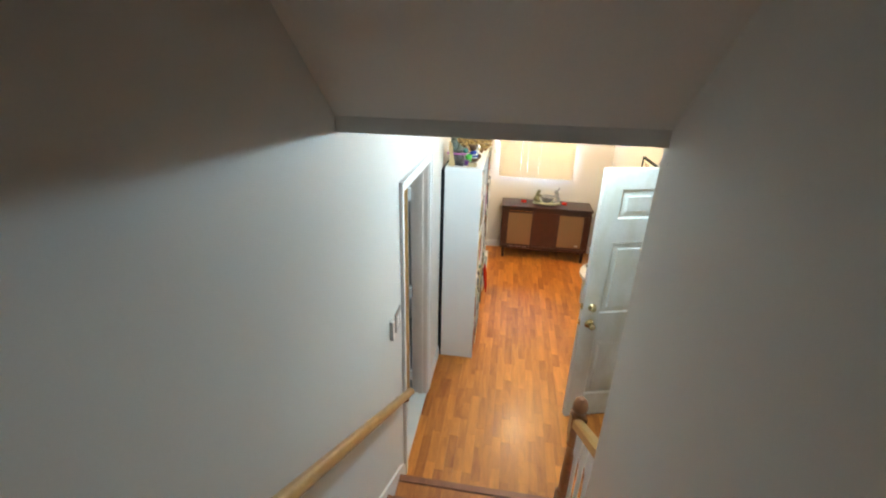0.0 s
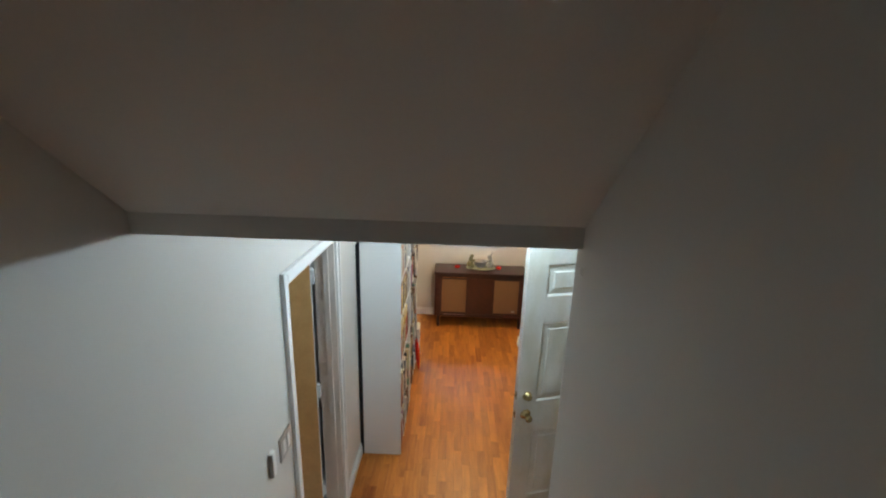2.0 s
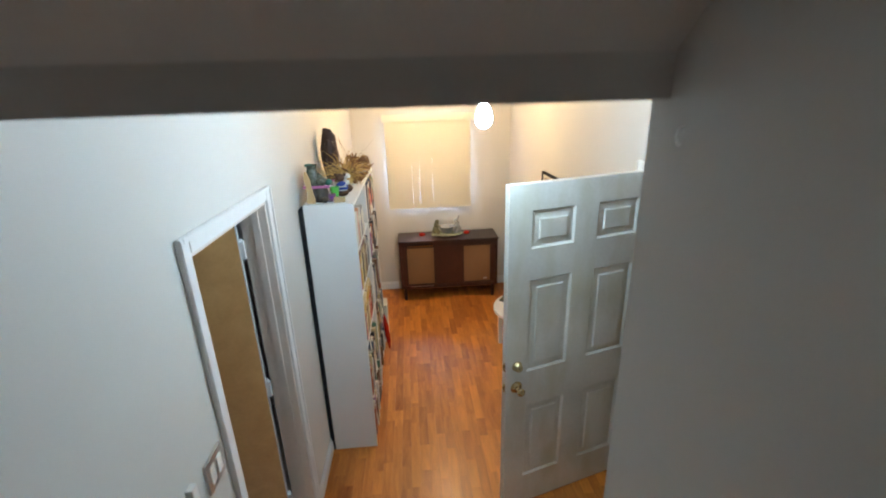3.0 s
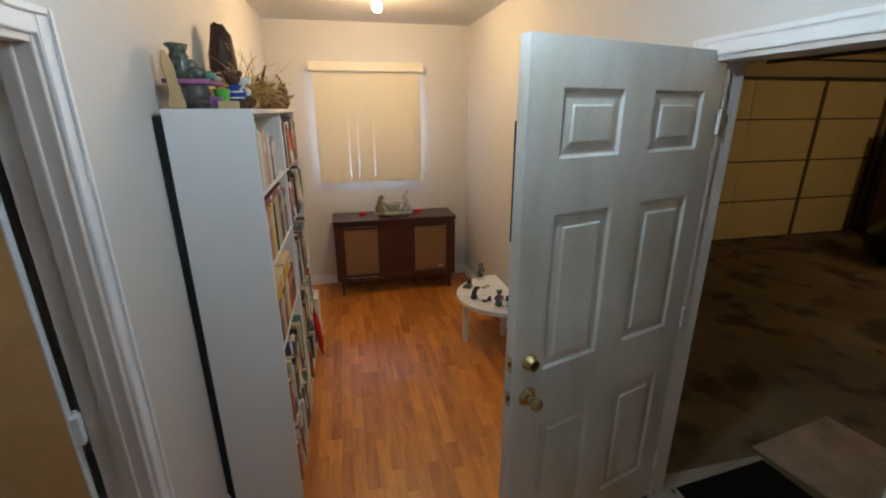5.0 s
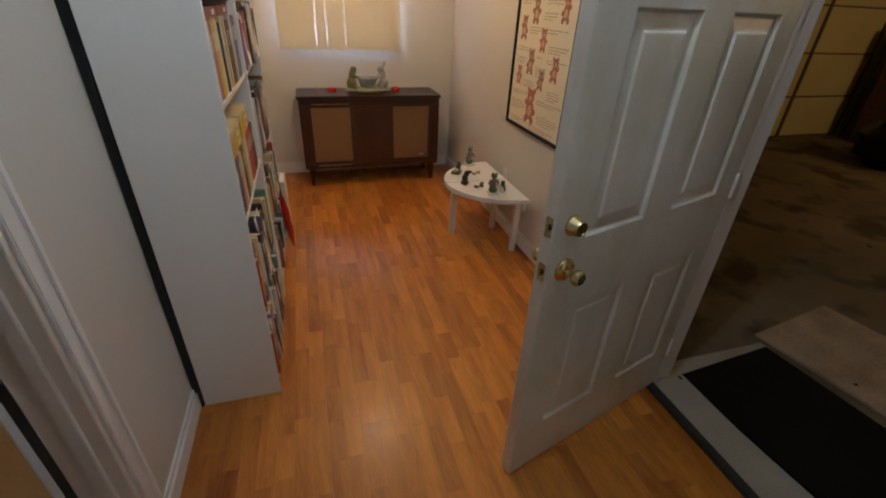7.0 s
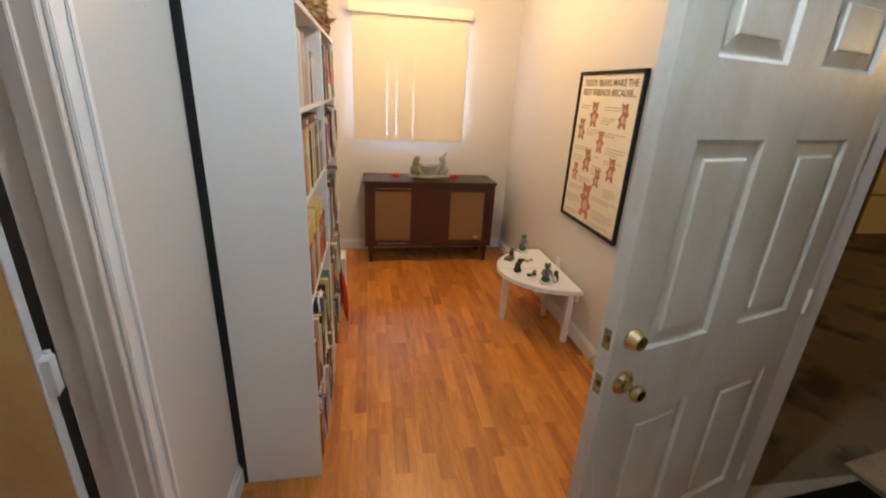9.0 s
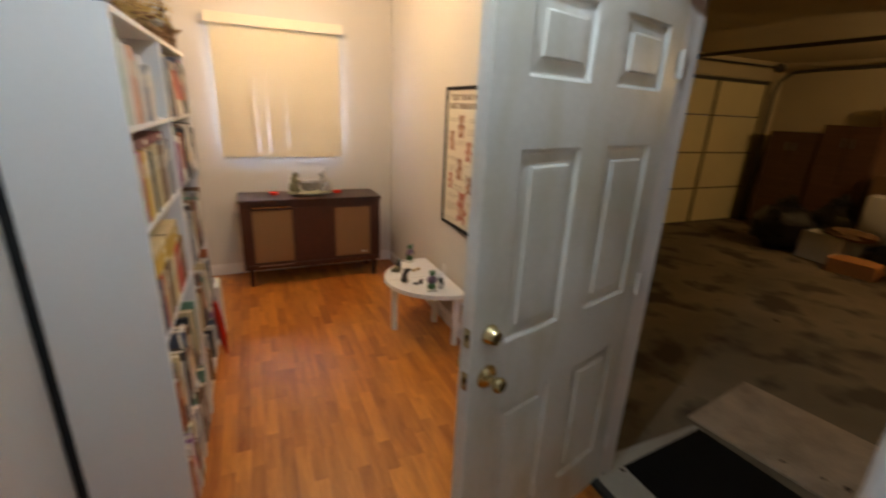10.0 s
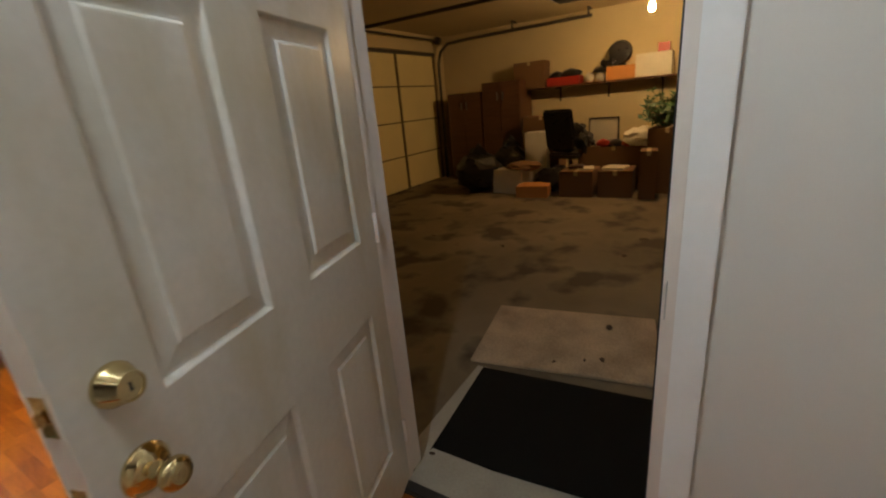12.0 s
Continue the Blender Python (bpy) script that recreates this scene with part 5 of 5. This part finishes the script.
colour("orange_card", (0.52, 0.22, 0.06), 0.8, var=0.15)
colour("offwhite", (0.62, 0.57, 0.46), 0.6, var=0.1)
colour("bag_black", (0.012, 0.012, 0.013), 0.3, var=0.3, scale=12, bump=0.4)
colour("red_bin", (0.38, 0.03, 0.02), 0.4)
carton((6.95, 3.93, GF), 0.46, 0.5, 0.36)
carton((6.98, 3.43, GF), 0.44, 0.5, 0.36, 3)
carton((7.27, 2.84, GF), 0.46, 0.42, 0.86, -4, "tall brown cardboard box")
carton((6.85, 3.03, GF), 0.2, 0.36, 0.62, 6, "narrow brown cardboard box")
carton((7.55, 3.55, GF), 1.0, 0.5, 0.62, 0, "large worn brown box behind smaller ones")
carton((6.75, 4.55, GF), 0.46, 0.36, 0.17, 8, "low open orange cardboard box", flaps=True, m="orange_card")
carton((7.02, 4.98, GF), 0.5, 0.4, 0.36, -8, "white storage box with a brown lid", "offwhite")
carton((7.5, 4.74, GF), 0.34, 0.36, 0.86, 10, "tall off-white box beside the office chair", "offwhite")
figure("burlap_sack", "crumpled brown cloth bundle on the white box", "bundle", (6.95, 4.82, GF + 0.36), [("blob", "driftwood", (0, -0.06, 0.05), (0.16, 0.26, 0.07), 0.4, 3), ("blob", "brown_fur", (0.02, 0.1, 0.04), (0.14, 0.14, 0.05), 0.3, 2)])
for at, r, h in (((7.0, 5.56, GF), 0.36, 0.74), ((7.5, 5.2, GF), 0.34, 0.8)):
    figure("rubbish_bag", "full black plastic rubbish bag", "bag", at, [("blob", "bag_black", (0, 0, h * 0.42), (r, r, h * 0.42), 0.3, 3, r * 50), ("blob", "bag_black", (0, 0, h * 0.84), (r * 0.35, r * 0.35, h * 0.16), 0.6, 2, 3)], 0, "rubbish bags")

oc = thing("office_chair", "black office chair with a high back", "chair", (7.45, 4.2, GF), 75)
part("seat", boxes((-0.25, 0.25, -0.24, 0.24, 0.46, 0.55), bevel=0.03), M["bag_black"], oc)
bk = part("backrest", boxes((-0.24, 0.24, -0.03, 0.03, 0, 0.58), bevel=0.025), M["bag_black"], oc)
bk.matrix_basis = pose(0, 0.26, 0.62, -12, 0, 0)
bm = bmesh.new()
lathe(bm, [(0.03, 0.1), (0.03, 0.46)], 12)
part("column", bm, M["track"], oc)
for s in (-1, 1):
    bm = bmesh.new()
    tube(bm, [(s * 0.25, 0.12, 0.52), (s * 0.3, 0.12, 0.6), (s * 0.3, 0.1, 0.72), (s * 0.3, -0.14, 0.73)], 0.018)
    part("armrest", bm, M["bag_black"], oc, smooth=True)
for k in range(5):
    a = 2 * math.pi * k / 5
    bm = bmesh.new()
    tube(bm, [(0, 0, 0.11), (0.29 * math.cos(a), 0.29 * math.sin(a), 0.075)], 0.02, 8, 0.6)
    leg = part("base_arm", bm, M["track"], oc)
    bm = bmesh.new()
    lathe(bm, [(0.03, -0.015), (0.03, 0.015)], 12, (0.29 * math.cos(a), 0.29 * math.sin(a), 0.03), "y")
    part("castor", bm, M["rubber"], leg)

bp = thing("backpack", "stuffed black backpack lying on the office chair", "backpack", (7.42, 4.17, GF + 0.55))
for nm, c, rad, sd in (("body", (-0.04, 0.08, 0.1), (0.2, 0.22, 0.11), 4), ("side_pocket", (0.0, -0.17, 0.14), (0.17, 0.16, 0.14), 6), ("top_pocket", (0.03, -0.02, 0.3), (0.14, 0.2, 0.12), 8)):
    bm = bmesh.new()
    blob(bm, c, rad, 0.35, 3, sd)
    part(nm, bm, M["bag_black"], bp, smooth=True)
bm = bmesh.new()
tube(bm, [(-0.12, -0.2, 0.2), (-0.2, -0.26, 0.1), (-0.16, -0.24, -0.02)], 0.02)
part("strap", bm, M["bag_black"], bp, smooth=True)
figure("black_bag", "slumped black bag on the garage floor", "bag", (7.1, 4.36, GF), [("blob", "bag_black", (0, 0, 0.17), (0.2, 0.3, 0.18), 0.35, 3, 11), ("blob", "bag_black", (0.02, -0.1, 0.3), (0.12, 0.15, 0.1), 0.5, 2, 2)])
carton((8.0, 4.78, GF), 0.6, 0.45, 1.08, 0, "tall brown cardboard box against the garage wall")
fp = thing("framed_picture", "small framed picture standing on boxes", "picture", (7.45, 3.72, GF + 0.62), -8)
part("frame", boxes((0, 0.02, -0.22, -0.2, 0, 0.4), (0, 0.02, 0.2, 0.22, 0, 0.4), (0, 0.02, -0.2, 0.2, 0, 0.02), (0, 0.02, -0.2, 0.2, 0.38, 0.4)), M["track"], fp)
part("print", boxes((0.006, 0.014, -0.2, 0.2, 0.02, 0.38)), M["offwhite"], fp, "pale print")
figure("red_toys", "heap of small red and dark toys on a box", "toys", (7.45, 3.62, GF + 0.62), [("blob", "red_bin", (-0.1, 0.08, 0.05), (0.07, 0.1, 0.06), 0.4), ("blob", "bronze", (-0.1, -0.1, 0.05), (0.08, 0.1, 0.055), 0.4), ("blob", "red_bin", (-0.12, -0.25, 0.05), (0.06, 0.08, 0.06), 0.4), ("blob", "shell_grey", (0.0, -0.02, 0.06), (0.06, 0.08, 0.06), 0.4)])
figure("cloth_heap", "white cloth bundle on the boxes", "bundle", (7.35, 3.18, GF + 0.62), [("blob", "offwhite", (0, 0, 0.12), (0.2, 0.24, 0.13), 0.35, 3, 4)])
figure("papers", "loose papers and magazines on a box", "papers", (6.95, 3.9, GF + 0.36), [("box", "offwhite", -0.15, 0.12, -0.16, 0.05, 0, 0.02), ("box", "dark_carving", -0.1, 0.15, -0.02, 0.18, 0.021, 0.05)], 12)
figure("papers", "loose white papers on a box", "papers", (6.98, 3.45, GF + 0.36), [("box", "offwhite", -0.15, 0.15, -0.14, 0.14, 0, 0.025)], -8)

pl = thing("artificial_plant", "bushy dark green artificial plant on a tall box", "plant", (7.28, 2.86, GF + 0.86))
bm = bmesh.new()
q = random.Random(21)
leafm = colour("leaf_green", (0.035, 0.10, 0.028), 0.5, var=0.4, scale=15)
stems = bmesh.new()
for k in range(44):
    a, r0, zz = q.uniform(0, 6.28), q.uniform(0.1, 0.46), q.uniform(0.06, 0.48)
    e = Vector((r0 * math.cos(a), r0 * math.sin(a), zz))
    tube(stems, [(0, 0, 0.0), e * 0.5 + Vector((0, 0, 0.04)), e], 0.005, 5, 0.5)
    for i in range(24):
        p = e * q.uniform(0.35, 1.0)
        u = Vector((q.uniform(-1, 1), q.uniform(-1, 1), q.uniform(-0.5, 0.8))).normalized()
        v = u.orthogonal().normalized() * 0.016
        L = q.uniform(0.05, 0.11)
        bm.faces.new([bm.verts.new(p), bm.verts.new(p + u * L * 0.5 + v), bm.verts.new(p + u * L), bm.verts.new(p + u * L * 0.5 - v)])
part("stems", stems, M["twig"], pl)
part("foliage", bm, leafm, pl)

ws = thing("wall_shelf", "long plank shelf on brackets on the garage wall", "shelf", (GX, 2.88, 1.5))
part("board", boxes((-0.32, 0, 0, 2.6, -0.025, 0), bevel=0.003), M["cab"], ws)
for y in (0.2, 1.0, 1.8, 2.45):
    part("bracket", boxes((-0.26, 0, y - 0.012, y + 0.012, -0.05, -0.025), (-0.03, 0, y - 0.012, y + 0.012, -0.25, -0.05)), M["track"], ws)
carton((GX - 0.18, 5.14, 1.5), 0.55, 0.3, 0.43, 0, "brown cardboard box on the wall shelf")
figure("red_crate", "red crate of black gear on the wall shelf", "crate", (GX - 0.17, 4.56, 1.5), [("box", "red_bin", -0.14, 0.14, -0.27, 0.27, 0, 0.13), ("blob", "bag_black", (0, -0.1, 0.18), (0.12, 0.18, 0.08), 0.4), ("blob", "bag_black", (0, 0.14, 0.17), (0.12, 0.12, 0.07), 0.4)])
figure("white_jugs", "pale jugs and bottles on the wall shelf", "jugs", (GX - 0.16, 4.16, 1.5), [("blob", "offwhite", (0, 0, 0.08), (0.08, 0.07, 0.08), 0.15), ("blob", "offwhite", (0, -0.17, 0.07), (0.08, 0.07, 0.07), 0.15), ("blob", "bag_black", (0, -0.2, 0.18), (0.1, 0.14, 0.05), 0.4)])
carton((GX - 0.17, 3.66, 1.5), 0.42, 0.28, 0.2, 0, "orange-brown carton on the wall shelf", "orange_card")
figure("desk_fan", "black round fan on a carton", "fan", (GX - 0.17, 3.7, 1.7), [("lathe", "bag_black", [(0.05, -0.05), (0.16, -0.045), (0.18, 0.0), (0.16, 0.045), (0.05, 0.06)], 24, (0, 0, 0.2), "x"), ("blob", "bag_black", (-0.02, 0.16, 0.06), (0.09, 0.12, 0.07), 0.5, 3, 3), ("box", "bag_black", -0.08, 0.08, -0.08, 0.08, 0, 0.03), ("tube", "bag_black", [(0.02, 0, 0.02), (0.03, 0, 0.12)], 0.02)])
carton((GX - 0.17, 3.2, 1.5), 0.5, 0.28, 0.33, 0, "white box on the wall shelf", "offwhite")
figure("red_pack", "small red pack on a white box", "pack", (GX - 0.17, 3.08, 1.83), [("box", "red_bin", -0.06, 0.06, -0.08, 0.08, 0, 0.13)])

# bits of dried leaf blown onto the board, the sill and the floor
leafb = colour("dry_leaf", (0.055, 0.03, 0.014), 0.8, var=0.4, scale=30)
ql = random.Random(17)
for x, y, z, size in ((2.757, 2.76, GF + 0.016, 0.028), (2.644, 2.987, GF + 0.016, 0.016), (3.119, 2.793, GF + 0.016, 0.04), (2.721, 2.842, GF + 0.016, 0.016), (1.79, 3.236, 0.0, 0.016),
                      (4.47, 2.92, GF, 0.05), (4.432, 4.058, GF, 0.04), (4.976, 2.827, GF, 0.06), (4.559, 4.957, GF, 0.03)):
    bm = bmesh.new()
    n = 9
    ring = [(size * (0.6 + 0.4 * ql.random()) * math.cos(6.283 * k / n), 0.55 * size * (0.6 + 0.4 * ql.random()) * math.sin(6.283 * k / n)) for k in range(n)]
    top = [bm.verts.new((a, b, 0.003 + 0.25 * abs(b))) for a, b in ring]
    low = [bm.verts.new((a, b, 0.25 * abs(b))) for a, b in ring]
    for k in range(n):
        bm.faces.new((low[k], low[(k + 1) % n], top[(k + 1) % n], top[k]))
    bm.faces.new(top)
    bm.faces.new(low[::-1])
    solid("dried_leaf", bm, leafb, "crumpled dark brown dried leaf on the ground", "leaf", "dried leaves", at=pose(x, y, z, 0, 0, ql.uniform(0, 360)))

hk = thing("wall_hook", "small white hook at the end of the stair wall", "hook", (XS, 1.43, 2.43))
bm = bmesh.new()
tube(bm, [(0.0, 0, 0.01), (-0.007, 0, 0.009), (-0.01, 0, 0.0), (-0.007, 0, -0.008), (-0.003, 0, -0.009)], 0.0013)
part("hook", bm, M["plate"], hk, smooth=True)

# ---- laminate strips, laid last ----
PW, rngp, YNEAR = 0.0665, random.Random(3), 4.15
PLANKS = []
for ln in (0.19, 0.24, 0.29, 0.35, 0.43):
    bm = boxes((0.0001, PW - 0.0001, 0.0001, ln - 0.0001, -0.012, 0.0))
    bmesh.ops.bevel(bm, geom=[e for e in bm.edges if all(v.co.z > -0.001 for v in e.verts)], offset=0.0004, segments=1, affect="EDGES")
    PLANKS.append((ln, mesh_of("plank", bm, M["plank"])))
fl = bpy.data.objects["floor"]
far = bmesh.new()
x = XL
while x < XR - 0.004:
    w = min(PW, XR - x)
    y = YE - rngp.uniform(0, 0.4)
    while y < YB:
        ln, me = rngp.choice(PLANKS)
        a, b = max(y, YE), min(y + ln, YB)
        if b - a > 0.01:
            if a > YNEAR or w < PW:
                box(far, x + 0.0001, x + w - 0.0001, a + 0.0001, b - 0.0001, -0.012, 0.0)
            elif a > y or b < y + ln:
                ob = part("plank", boxes((0.0001, w - 0.0001, 0.0001, b - a - 0.0001, -0.012, 0.0)), M["plank"], fl)
                ob.matrix_basis = pose(x, a, 0)
            else:
                ob = new("plank", me)
                ob.parent = fl
                ob.matrix_basis = pose(x, y, 0)
        y += ln
    x += PW
ob = part("far_planks", far, M["plank_far"], fl)
tagged(ob, "", "", "", "stuff")
